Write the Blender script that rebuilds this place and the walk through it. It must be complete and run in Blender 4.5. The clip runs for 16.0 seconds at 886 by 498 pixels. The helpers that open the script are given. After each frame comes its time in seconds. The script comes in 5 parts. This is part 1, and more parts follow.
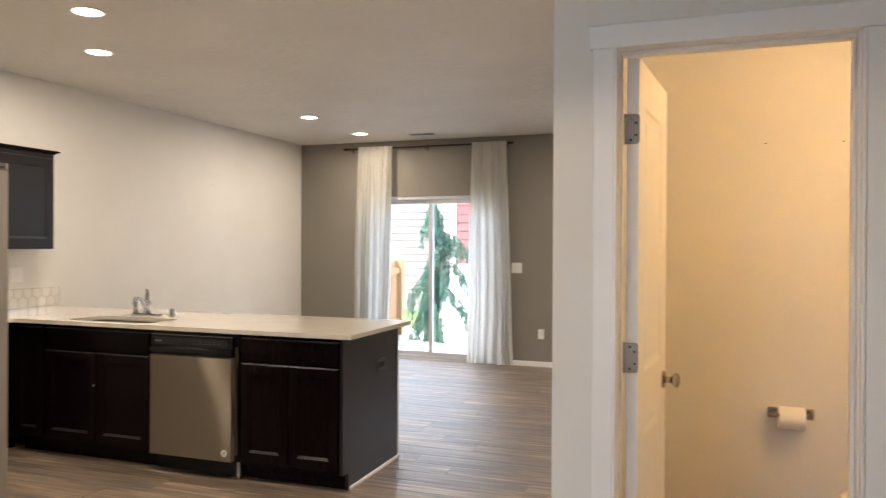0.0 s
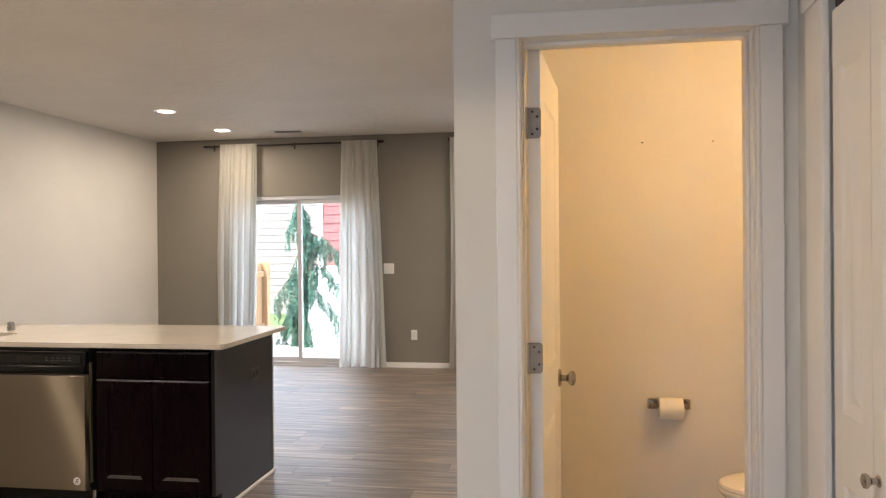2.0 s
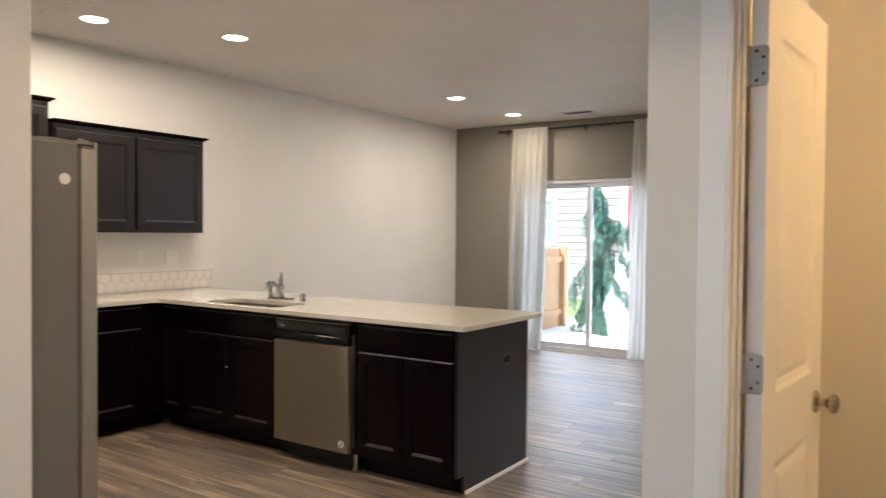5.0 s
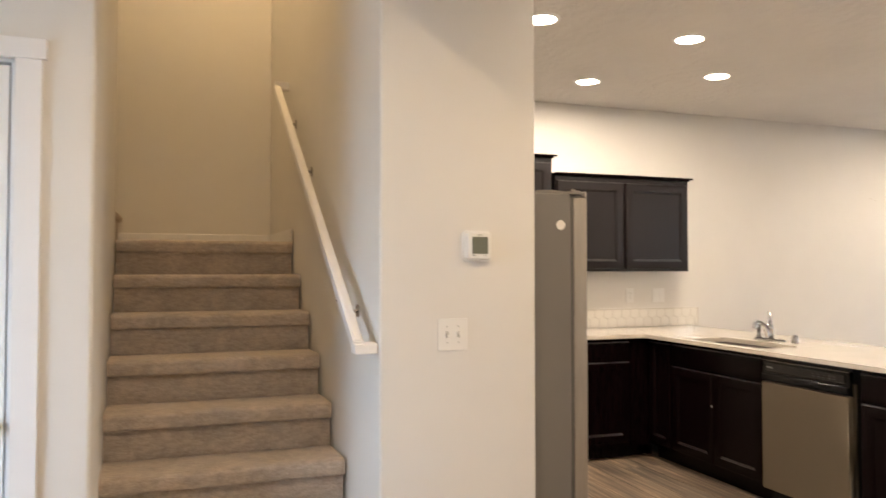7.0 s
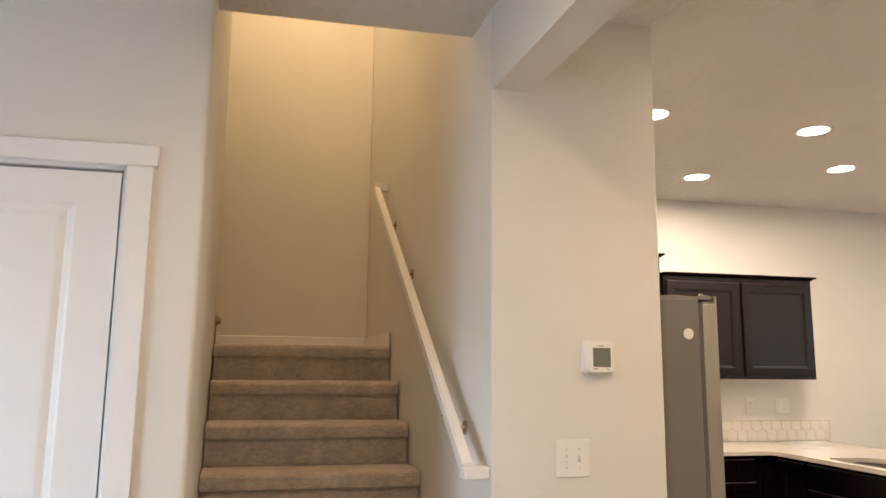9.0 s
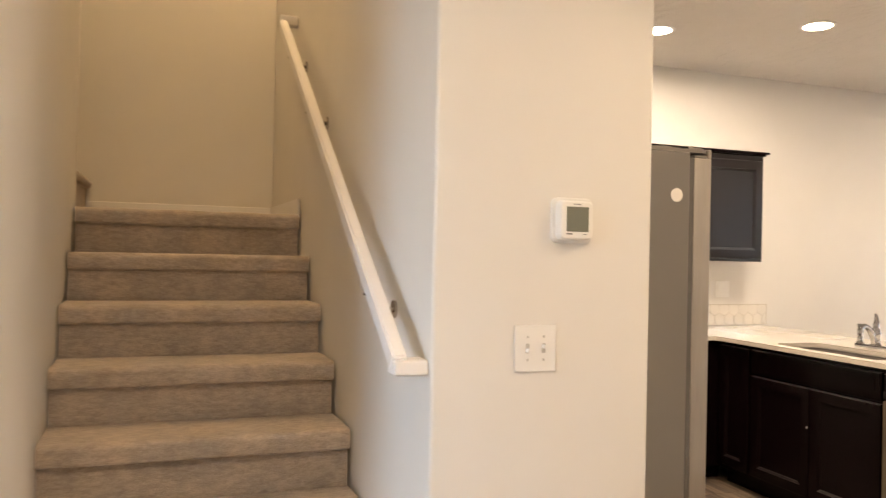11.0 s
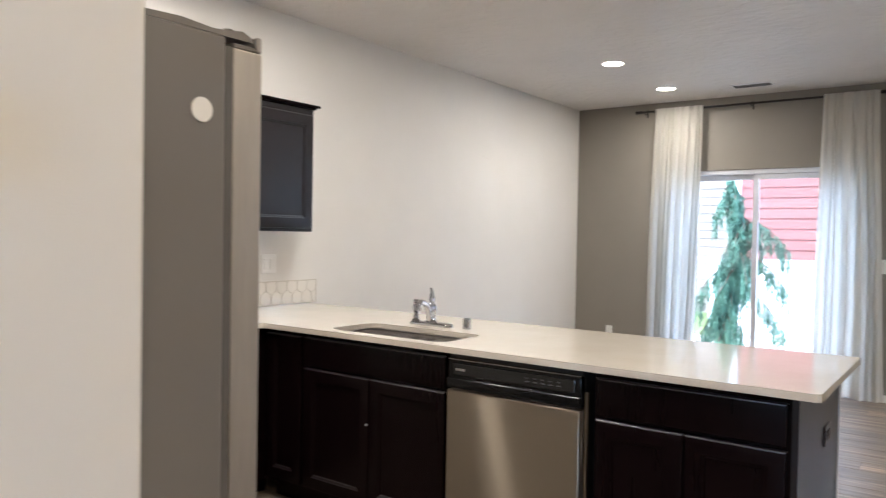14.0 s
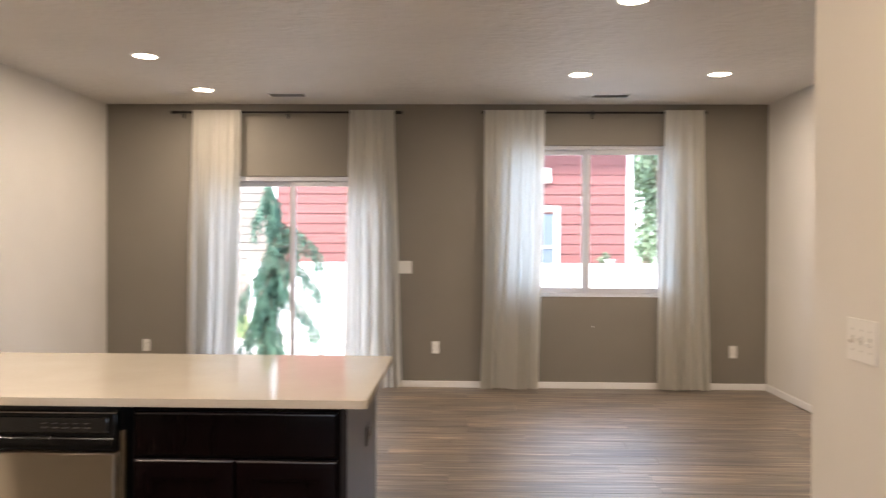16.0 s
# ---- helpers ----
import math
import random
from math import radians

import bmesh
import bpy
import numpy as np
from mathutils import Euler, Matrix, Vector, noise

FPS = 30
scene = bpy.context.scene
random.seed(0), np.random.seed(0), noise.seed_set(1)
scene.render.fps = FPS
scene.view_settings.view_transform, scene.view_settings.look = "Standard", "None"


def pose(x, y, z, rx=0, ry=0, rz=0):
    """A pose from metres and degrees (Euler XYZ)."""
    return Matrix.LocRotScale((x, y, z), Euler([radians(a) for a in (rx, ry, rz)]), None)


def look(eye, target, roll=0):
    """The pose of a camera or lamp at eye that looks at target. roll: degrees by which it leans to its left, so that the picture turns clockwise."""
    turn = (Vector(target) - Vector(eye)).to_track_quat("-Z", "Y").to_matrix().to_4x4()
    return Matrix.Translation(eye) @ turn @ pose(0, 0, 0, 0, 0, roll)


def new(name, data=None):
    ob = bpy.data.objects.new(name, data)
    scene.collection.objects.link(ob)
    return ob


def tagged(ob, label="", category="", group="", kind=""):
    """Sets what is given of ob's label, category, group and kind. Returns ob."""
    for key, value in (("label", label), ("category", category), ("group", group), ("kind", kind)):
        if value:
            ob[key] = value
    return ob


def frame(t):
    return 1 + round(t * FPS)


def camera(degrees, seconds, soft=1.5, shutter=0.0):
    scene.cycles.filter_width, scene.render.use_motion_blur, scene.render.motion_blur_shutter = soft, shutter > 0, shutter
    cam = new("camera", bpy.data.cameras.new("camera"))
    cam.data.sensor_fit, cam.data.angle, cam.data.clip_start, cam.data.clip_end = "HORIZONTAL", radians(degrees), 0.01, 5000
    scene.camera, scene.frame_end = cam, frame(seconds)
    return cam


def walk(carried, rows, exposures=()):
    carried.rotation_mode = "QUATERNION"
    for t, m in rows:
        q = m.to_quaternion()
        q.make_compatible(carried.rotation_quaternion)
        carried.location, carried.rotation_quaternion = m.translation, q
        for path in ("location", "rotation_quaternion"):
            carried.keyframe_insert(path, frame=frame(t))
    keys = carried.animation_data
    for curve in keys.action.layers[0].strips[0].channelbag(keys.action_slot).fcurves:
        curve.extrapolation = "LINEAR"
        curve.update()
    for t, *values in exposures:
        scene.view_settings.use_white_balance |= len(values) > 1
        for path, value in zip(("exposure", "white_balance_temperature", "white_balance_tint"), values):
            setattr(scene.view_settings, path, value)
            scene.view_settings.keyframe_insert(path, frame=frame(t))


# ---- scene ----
cam = camera(62.2, 16.0, soft=1.25, shutter=0.4)
PATH = [
    (0, (-0.041, -0.056, 1.417), (-0.714, 1.828, 1.409), 0.3),
    (0.5, (-0.084, 0.006, 1.422), (-0.569, 1.946, 1.402), -0.2),
    (1, (-0.145, 0.05, 1.42), (-0.497, 2.019, 1.406), -0.4),
    (1.5, (-0.167, 0.038, 1.417), (-0.462, 2.016, 1.407), -0.4),
    (2, (-0.177, 0.05, 1.412), (-0.489, 2.025, 1.406), -0.5),
    (2.5, (-0.144, 0.078, 1.408), (-0.58, 2.03, 1.395), -0.7),
    (3, (-0.043, 0.148, 1.414), (-0.655, 2.052, 1.399), -0.3),
    (3.2, (0.007, 0.178, 1.414), (-0.645, 2.069, 1.4), -0.4),
    (5.3, (0.112, 0.488, 1.392), (-1.148, 2.04, 1.347), 0.6),
    (5.5, (0.152, 0.5, 1.397), (-1.22, 1.955, 1.357), 0.6),
    (6, (0.17, 0.493, 1.389), (-1.448, 1.669, 1.365), 0.2),
    (6.5, (0.186, 0.465, 1.387), (-1.606, 1.352, 1.381), 0.0),
    (7, (0.197, 0.436, 1.392), (-1.691, 1.092, 1.448), 0.0),
    (7.5, (0.188, 0.419, 1.425), (-1.737, 0.93, 1.61), 0.4),
    (8, (0.168, 0.403, 1.462), (-1.751, 0.857, 1.797), 1.0),
    (8.2, (0.155, 0.399, 1.476), (-1.758, 0.842, 1.858), 1.0),
    (10.3, (-0.428, 0.438, 1.387), (-2.372, 0.899, 1.473), 0.5),
    (10.5, (-0.471, 0.456, 1.385), (-2.409, 0.95, 1.442), 0.9),
    (11, (-0.703, 0.53, 1.386), (-2.593, 1.184, 1.4), 1.2),
    (11.5, (-0.867, 0.629, 1.373), (-2.696, 1.439, 1.363), 1.0),
    (12, (-1.049, 0.775, 1.381), (-2.798, 1.744, 1.368), 1.4),
    (12.5, (-1.199, 0.861, 1.385), (-2.813, 2.042, 1.372), 1.1),
    (13, (-1.364, 0.932, 1.388), (-2.822, 2.3, 1.364), 0.7),
    (13.5, (-1.448, 1.028, 1.385), (-2.768, 2.53, 1.347), 0.7),
    (14, (-1.525, 1.178, 1.379), (-2.709, 2.789, 1.338), 1.0),
    (14.5, (-1.551, 1.252, 1.379), (-2.516, 3.003, 1.33), 1.1),
    (15, (-1.607, 1.308, 1.392), (-2.298, 3.184, 1.346), 0.6),
    (15.5, (-1.623, 1.342, 1.409), (-2.033, 3.299, 1.379), 0.5),
    (16, (-1.615, 1.366, 1.408), (-1.664, 3.366, 1.389), 0.3),
]
walk(cam, [(t, look(e, g, r)) for t, e, g, r in PATH], [
    (0.0, 2.40, 6400, 14), (0.5, 2.34, 6350, 13), (1.0, 2.30, 6350, 14), (1.5, 2.32, 6550, 15), (3.2, 2.28, 6350, 14), (5.5, 2.26, 6150, 13), (6.0, 2.46, 6100, 13), (6.5, 2.72, 6500, 15),
    (7.0, 2.66, 6600, 15), (7.5, 2.60, 6600, 15), (8.2, 2.52, 6800, 17), (10.5, 2.68, 6850, 15), (11.0, 2.84, 7050, 17), (12.0, 2.76, 6250, 14), (12.5, 2.64, 6100, 14), (13.0, 2.38, 6050, 13),
    (13.5, 2.42, 5800, 13), (14.0, 2.52, 5550, 12), (14.5, 2.64, 5500, 13), (15.0, 2.46, 6050, 16), (15.5, 2.38, 6350, 17), (16.0, 2.28, 6750, 18)])

# ---- world, sun, lamps ----
world = bpy.data.worlds.new("world")
scene.world = world
world.use_nodes = True
wn = world.node_tree
wn.nodes.clear()
sky = wn.nodes.new("ShaderNodeTexSky")
sky.sky_type, sky.sun_disc = "NISHITA", False
sky.sun_elevation, sky.sun_rotation = radians(58), radians(285)
sky.dust_density, sky.air_density = 3.0, 1.0
wbg = wn.nodes.new("ShaderNodeBackground")
wbg.inputs["Strength"].default_value = 0.15
wout = wn.nodes.new("ShaderNodeOutputWorld")
wn.links.new(sky.outputs[0], wbg.inputs[0])
veil = wn.nodes.new("ShaderNodeBackground")      # even cover of thin cloud
veil.inputs["Color"].default_value, veil.inputs["Strength"].default_value = (0.68, 0.84, 1.0, 1), 1.0
both = wn.nodes.new("ShaderNodeAddShader")
wn.links.new(wbg.outputs[0], both.inputs[0])
wn.links.new(veil.outputs[0], both.inputs[1])
wn.links.new(both.outputs[0], wout.inputs[0])

sun = new("sun", bpy.data.lights.new("sun", "SUN"))
sun.data.energy, sun.data.angle, sun.data.color = 3.2, radians(10), (1.0, 0.96, 0.9)
sun.matrix_world = look((0, 0, 20), (0.9, 1.0, 18.1))

CEIL = 2.74
Y_GLASS = 8.485
WARM = (1.0, 0.85, 0.66)
HALL_WARM = (1.0, 0.77, 0.49)
LAMPS = [(-3.90, 6.62), (-3.89, 7.79), (-0.68, 7.21), (0.41, 7.20), (-0.68, 5.42),
         (-4.40, 3.13), (-3.98, 3.91), (-3.33, 2.226), (-3.355, 3.197)]
LAMP_POWER = 3.3


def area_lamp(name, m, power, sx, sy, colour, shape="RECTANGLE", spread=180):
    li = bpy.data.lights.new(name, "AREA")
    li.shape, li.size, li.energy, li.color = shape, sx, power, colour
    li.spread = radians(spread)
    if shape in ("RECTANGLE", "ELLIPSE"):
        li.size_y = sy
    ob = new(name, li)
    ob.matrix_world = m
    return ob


for lx, ly in LAMPS:
    area_lamp("downlight_lamp", pose(lx, ly, CEIL - 0.012), LAMP_POWER * (0.78 if lx < -4.2 else 1.0), 0.13, 0.13, WARM, "DISK", 178)
# hall and entry ceiling lamps
area_lamp("downlight_lamp", pose(-1.45, 2.72, CEIL - 0.012), LAMP_POWER * 1.02, 0.13, 0.13, HALL_WARM, "DISK", 178)
area_lamp("downlight_lamp", pose(-1.0, 0.76, CEIL - 0.012), LAMP_POWER * 0.88, 0.13, 0.13, HALL_WARM, "DISK", 168)
# powder room and stairwell lamps
area_lamp("bath_lamp", pose(0.90, 2.50, CEIL - 0.10), 2.9, 0.22, 0.22, (1.0, 0.51, 0.075), "DISK")
area_lamp("stairwell_lamp", pose(-4.2, 0.30, 5.0), 5.2, 0.3, 0.3, (1.0, 0.70, 0.36), "DISK")
# sky light standing in the openings
area_lamp("entry_daylight", pose(-1.35, -1.72, 1.45, 60, 0, 20), 1.2, 0.9, 0.9, (0.56, 0.76, 1.0), "RECTANGLE", 85)

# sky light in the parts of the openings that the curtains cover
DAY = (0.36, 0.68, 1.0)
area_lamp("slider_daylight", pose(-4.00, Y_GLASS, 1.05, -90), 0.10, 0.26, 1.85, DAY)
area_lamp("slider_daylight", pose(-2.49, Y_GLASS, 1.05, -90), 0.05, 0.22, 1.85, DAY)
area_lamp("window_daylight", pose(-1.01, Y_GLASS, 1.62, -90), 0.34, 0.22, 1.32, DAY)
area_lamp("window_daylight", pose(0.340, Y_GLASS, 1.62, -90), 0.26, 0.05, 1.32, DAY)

# ---- materials ----


class Mat:
    """A small builder of node materials."""

    def __init__(self, name, rough=0.5, metal=0.0, spec=0.5):
        self.m = bpy.data.materials.new(name)
        self.m.use_nodes = True
        self.t = self.m.node_tree
        self.b = self.t.nodes["Principled BSDF"]
        self.b.inputs["Roughness"].default_value = rough
        self.b.inputs["Metallic"].default_value = metal
        self.b.inputs["Specular IOR Level"].default_value = spec
        self.co = self.t.nodes.new("ShaderNodeTexCoord").outputs["Object"]

    def link(self, a, b):
        self.t.links.new(a, b)

    def noise(self, scale, detail=4.0, rough=0.55, stretch=None, co=None):
        n = self.t.nodes.new("ShaderNodeTexNoise")
        n.inputs["Scale"].default_value, n.inputs["Detail"].default_value = scale, detail
        n.inputs["Roughness"].default_value = rough
        co = co or self.co
        if stretch:
            mp = self.t.nodes.new("ShaderNodeMapping")
            mp.inputs["Scale"].default_value = stretch
            self.link(co, mp.inputs["Vector"])
            co = mp.outputs["Vector"]
        self.link(co, n.inputs["Vector"])
        return n.outputs["Fac"]

    def ramp(self, fac, stops):
        r = self.t.nodes.new("ShaderNodeValToRGB")
        while len(r.color_ramp.elements) < len(stops):
            r.color_ramp.elements.new(0.5)
        for e, (p, c) in zip(r.color_ramp.elements, stops):
            e.position, e.color = p, (*c, 1)
        self.link(fac, r.inputs["Fac"])
        return r.outputs["Color"]

    def mix(self, fac, a, b, kind="MIX"):
        n = self.t.nodes.new("ShaderNodeMix")
        n.data_type, n.blend_type = "RGBA", kind
        for sock, v in ((n.inputs["Factor"], fac), (n.inputs["A"], a), (n.inputs["B"], b)):
            if isinstance(v, (int, float)):
                sock.default_value = v
            elif isinstance(v, tuple):
                sock.default_value = (*v, 1)
            else:
                self.link(v, sock)
        return n.outputs["Result"]

    def colour(self, c):
        if isinstance(c, tuple):
            self.b.inputs["Base Color"].default_value = (*c, 1)
        else:
            self.link(c, self.b.inputs["Base Color"])
        return self

    def rough(self, fac, lo, hi):
        n = self.t.nodes.new("ShaderNodeMapRange")
        n.inputs["To Min"].default_value, n.inputs["To Max"].default_value = lo, hi
        self.link(fac, n.inputs["Value"])
        self.link(n.outputs["Result"], self.b.inputs["Roughness"])
        return self

    def bump(self, fac, strength, distance=0.002):
        n = self.t.nodes.new("ShaderNodeBump")
        n.inputs["Strength"].default_value, n.inputs["Distance"].default_value = strength, distance
        self.link(fac, n.inputs["Height"])
        self.link(n.outputs["Normal"], self.b.inputs["Normal"])
        return self

    def random(self):
        return self.t.nodes.new("ShaderNodeObjectInfo").outputs["Random"]


def shade(c, k):
    return tuple(min(1.0, v * k) for v in c)


def painted(name, c, rough=0.6, texture=0.25, scale=260.0, spec=0.3):
    """Rolled wall paint: faint orange-peel relief and large soft unevenness."""
    m = Mat(name, rough, 0.0, spec)
    big = m.noise(1.3, 3.0)
    m.colour(m.ramp(big, [(0.3, shade(c, 0.965)), (0.7, shade(c, 1.03))]))
    m.bump(m.noise(scale, 3.0), texture, 0.0012)
    return m.m


M_WALL = painted("white_wall_paint", (0.74, 0.72, 0.68))
M_GREY = painted("taupe_grey_wall_paint", (0.235, 0.215, 0.185))
M_STAIRWALL = painted("stairwell_wall_paint", (0.72, 0.69, 0.62))
M_TRIM = painted("white_trim_paint", (0.82, 0.81, 0.80), 0.35, 0.08, 90.0, 0.5)
M_DOOR = painted("white_door_paint", (0.82, 0.81, 0.79), 0.38, 0.10, 120.0, 0.5)


def ceiling_mat():
    m = Mat("knockdown_ceiling_texture", 0.55, 0.0, 0.4)
    c = (0.72, 0.69, 0.65)
    m.colour(m.ramp(m.noise(1.1, 4.0), [(0.3, shade(c, 0.95)), (0.7, shade(c, 1.04))]))
    blot = m.ramp(m.noise(11.0, 4.0, 0.6, (0.8, 1.2, 1.0)), [(0.45, (0, 0, 0)), (0.58, (1, 1, 1))])
    return m.bump(blot, 0.75, 0.0042).m


M_CEIL = ceiling_mat()


def plank_mat():
    """Grey-brown wood-look plank: streaky grain along x, a tone for each plank."""
    m = Mat("grey_brown_vinyl_plank", 0.3, 0.0, 0.8)
    rnd = m.random()
    off = m.t.nodes.new("ShaderNodeVectorMath")
    off.operation = "ADD"
    mul = m.t.nodes.new("ShaderNodeVectorMath")
    mul.operation = "SCALE"
    cmb = m.t.nodes.new("ShaderNodeCombineXYZ")
    for s in ("X", "Y"):
        m.link(rnd, cmb.inputs[s])
    m.link(cmb.outputs[0], mul.inputs[0])
    mul.inputs["Scale"].default_value = 37.0
    m.link(m.co, off.inputs[0])
    m.link(mul.outputs[0], off.inputs[1])
    co = off.outputs[0]
    fine = m.noise(9.0, 7.0, 0.66, (0.15, 3.6, 1.0), co)
    wide = m.noise(3.2, 5.0, 0.6, (0.55, 2.2, 1.0), co)
    grain = m.ramp(fine, [(0.34, (0.026, 0.018, 0.012)), (0.46, (0.112, 0.082, 0.056)), (0.56, (0.225, 0.172, 0.122)), (0.68, (0.44, 0.36, 0.272))])
    tone = m.ramp(wide, [(0.34, (0.56, 0.56, 0.56)), (0.66, (1.34, 1.31, 1.27))])
    col = m.mix(1.0, grain, tone, "MULTIPLY")
    each = m.ramp(rnd, [(0.0, (0.86, 0.86, 0.86)), (0.5, (1.12, 1.10, 1.06)), (1.0, (1.42, 1.37, 1.28))])
    m.colour(m.mix(1.0, col, each, "MULTIPLY"))
    m.b.inputs["Coat Weight"].default_value, m.b.inputs["Coat Roughness"].default_value = 1.0, 0.50
    m.b.inputs["Coat IOR"].default_value = 1.7
    m.rough(fine, 0.44, 0.34)
    return m.bump(fine, 0.06, 0.0006).m


M_PLANK = plank_mat()


def espresso_mat(name, spec, lo, hi):
    """Nearly black red-brown stain, the grain upright, under a satin lacquer."""
    m = Mat(name, 0.28, 0.0, spec)
    g = m.noise(7.0, 5.0, 0.6, (6.0, 6.0, 0.5))
    m.colour(m.ramp(g, [(0.3, (0.0034, 0.0014, 0.0017)), (0.7, (0.0050, 0.0020, 0.0024))]))
    m.rough(g, lo, hi)
    return m.bump(g, 0.06, 0.0008).m


M_ESPRESSO = espresso_mat("espresso_stained_wood", 0.085, 0.24, 0.28)
# same stain with raised specular, only to put glints on upward edges
M_ESPRESSO_GLINT = espresso_mat("espresso_glint_edge", 1.0, 0.30, 0.40)
# same finish, specular raised to add daylight sheen on wall cabinets and end panel
M_ESPRESSO_SHEEN = espresso_mat("espresso_sheen_panel", 0.42, 0.30, 0.36)


def quartz_mat():
    m = Mat("cream_quartz", 0.13, 0.0, 0.5)
    sp = m.noise(230.0, 2.0)
    big = m.noise(5.0, 4.0)
    c = m.mix(0.5, m.ramp(sp, [(0.35, (0.51, 0.465, 0.40)), (0.6, (0.59, 0.545, 0.475))]),
              m.ramp(big, [(0.3, (0.53, 0.485, 0.42)), (0.7, (0.59, 0.545, 0.475))]))
    m.colour(c)
    return m.rough(big, 0.06, 0.11).m


M_QUARTZ = quartz_mat()


def steel_mat(name, c, rough, stretch):
    """Brushed steel with streaks along the brushing."""
    m = Mat(name, rough, 1.0)
    s = m.noise(60.0, 5.0, 0.6, stretch)
    m.colour(m.ramp(s, [(0.3, shade(c, 0.97)), (0.7, shade(c, 1.03))]))
    m.b.inputs["Anisotropic"].default_value = 0.95
    tg = m.t.nodes.new("ShaderNodeTangent")
    tg.direction_type, tg.axis = "RADIAL", "X"
    m.link(tg.outputs["Tangent"], m.b.inputs["Tangent"])
    # fine horizontal brush lines stretch each lamp's glint into a tall streak
    gl = m.t.nodes.new("ShaderNodeBsdfAnisotropic")
    gl.inputs["Color"].default_value = (*shade(c, 2.0), 1)
    gl.inputs["Roughness"].default_value, gl.inputs["Anisotropy"].default_value = 0.37, -0.86
    m.link(tg.outputs["Tangent"], gl.inputs["Tangent"])
    wave = m.t.nodes.new("ShaderNodeBump")
    wave.inputs["Strength"].default_value, wave.inputs["Distance"].default_value = 0.4, 0.004
    m.link(m.noise(5.0, 1.0, 0.4, (1.0, 0.0, 0.15)), wave.inputs["Height"])
    m.link(wave.outputs["Normal"], gl.inputs["Normal"])
    mx = m.t.nodes.new("ShaderNodeMixShader")
    mx.inputs[0].default_value = 0.4
    m.link(m.b.outputs[0], mx.inputs[1])
    m.link(gl.outputs[0], mx.inputs[2])
    m.link(mx.outputs[0], m.t.nodes["Material Output"].inputs["Surface"])
    return m.m


M_STEEL = steel_mat("brushed_stainless_steel", (0.22, 0.190, 0.150), 0.35, (0.12, 1.0, 12.0))


def edge_steel():
    m = Mat("stainless_door_edge", 0.5, 1.0)
    g = m.noise(40.0, 5.0, 0.6, (8.0, 1.0, 0.12))
    m.colour(m.ramp(g, [(0.3, (0.36, 0.335, 0.305)), (0.7, (0.42, 0.392, 0.36))]))
    m.rough(g, 0.46, 0.58)
    return m.bump(m.noise(6.0, 3.0), 0.05, 0.002).m


M_STEEL_SIDE = edge_steel()
M_SINK = Mat("sink_steel", 0.34, 1.0).colour((0.62, 0.60, 0.56)).m
M_CHROME = Mat("chrome", 0.07, 1.0).colour((0.46, 0.46, 0.47)).m
M_NICKEL = Mat("satin_nickel", 0.24, 1.0).colour((0.42, 0.39, 0.36)).m


def grey_enamel():
    m = Mat("grey_appliance_enamel", 0.42, 0.0, 0.4)
    m.colour(m.ramp(m.noise(2.0, 3.0), [(0.3, (0.168, 0.158, 0.148)), (0.7, (0.185, 0.175, 0.163))]))
    return m.bump(m.noise(420.0, 2.0), 0.18, 0.0008).m


M_FRIDGE = grey_enamel()
M_BLACK = Mat("black_plastic", 0.20, 0.0, 0.22).colour((0.004, 0.004, 0.0045)).m
M_GLOSSBLACK = Mat("glossy_black_insert", 0.06, 0.0, 0.5).colour((0.004, 0.004, 0.005)).m
M_DIMPRINT = Mat("dim_grey_print", 0.5).colour((0.06, 0.06, 0.06)).m
M_GASKET = Mat("grey_door_gasket", 0.6).colour((0.10, 0.095, 0.09)).m
M_DARKGAP = Mat("dark_rubber", 0.7).colour((0.012, 0.012, 0.012)).m
M_GREYPRINT = Mat("pale_grey_print", 0.5).colour((0.20, 0.20, 0.20)).m
M_SCREW = Mat("plate_screw", 0.4).colour((0.50, 0.49, 0.46)).m
M_PLATE = painted("white_plastic_plate", (0.80, 0.79, 0.76), 0.30, 0.0, 50.0, 0.5)
M_BROWNPLATE = Mat("dark_brown_plastic", 0.35).colour((0.022, 0.017, 0.015)).m
M_SLOT = Mat("dark_slot", 0.8).colour((0.03, 0.03, 0.03)).m
M_LCD = Mat("grey_green_lcd", 0.18).colour((0.16, 0.17, 0.135)).m
M_PAPER = Mat("white_paper", 0.85, 0.0, 0.1).colour((0.85, 0.82, 0.76)).m
M_PORCELAIN = Mat("white_porcelain", 0.08).colour((0.82, 0.80, 0.76)).m
M_ROD = Mat("black_iron", 0.45, 0.6).colour((0.02, 0.019, 0.018)).m
M_VINYL = painted("white_vinyl_frame", (0.58, 0.60, 0.65), 0.35, 0.0, 50.0, 0.5)


def carpet_mat():
    m = Mat("grey_beige_carpet", 0.95, 0.0, 0.1)
    a = m.noise(330.0, 3.0, 0.6, (1.0, 0.35, 1.0))
    b = m.noise(60.0, 5.0, 0.7, (1.0, 0.4, 1.2))
    c = m.noise(7.0, 4.0)
    col = m.mix(0.5, m.ramp(a, [(0.3, (0.30, 0.250, 0.208)), (0.7, (0.58, 0.495, 0.415))]),
                m.ramp(b, [(0.34, (0.30, 0.250, 0.208)), (0.64, (0.59, 0.505, 0.425))]))
    m.colour(m.mix(1.0, col, m.ramp(c, [(0.32, (0.86, 0.87, 0.88)), (0.68, (1.14, 1.12, 1.09))]), "MULTIPLY"))
    m.b.inputs["Sheen Weight"].default_value = 0.25
    return m.bump(m.mix(0.5, a, b), 0.8, 0.006).m


M_CARPET = carpet_mat()


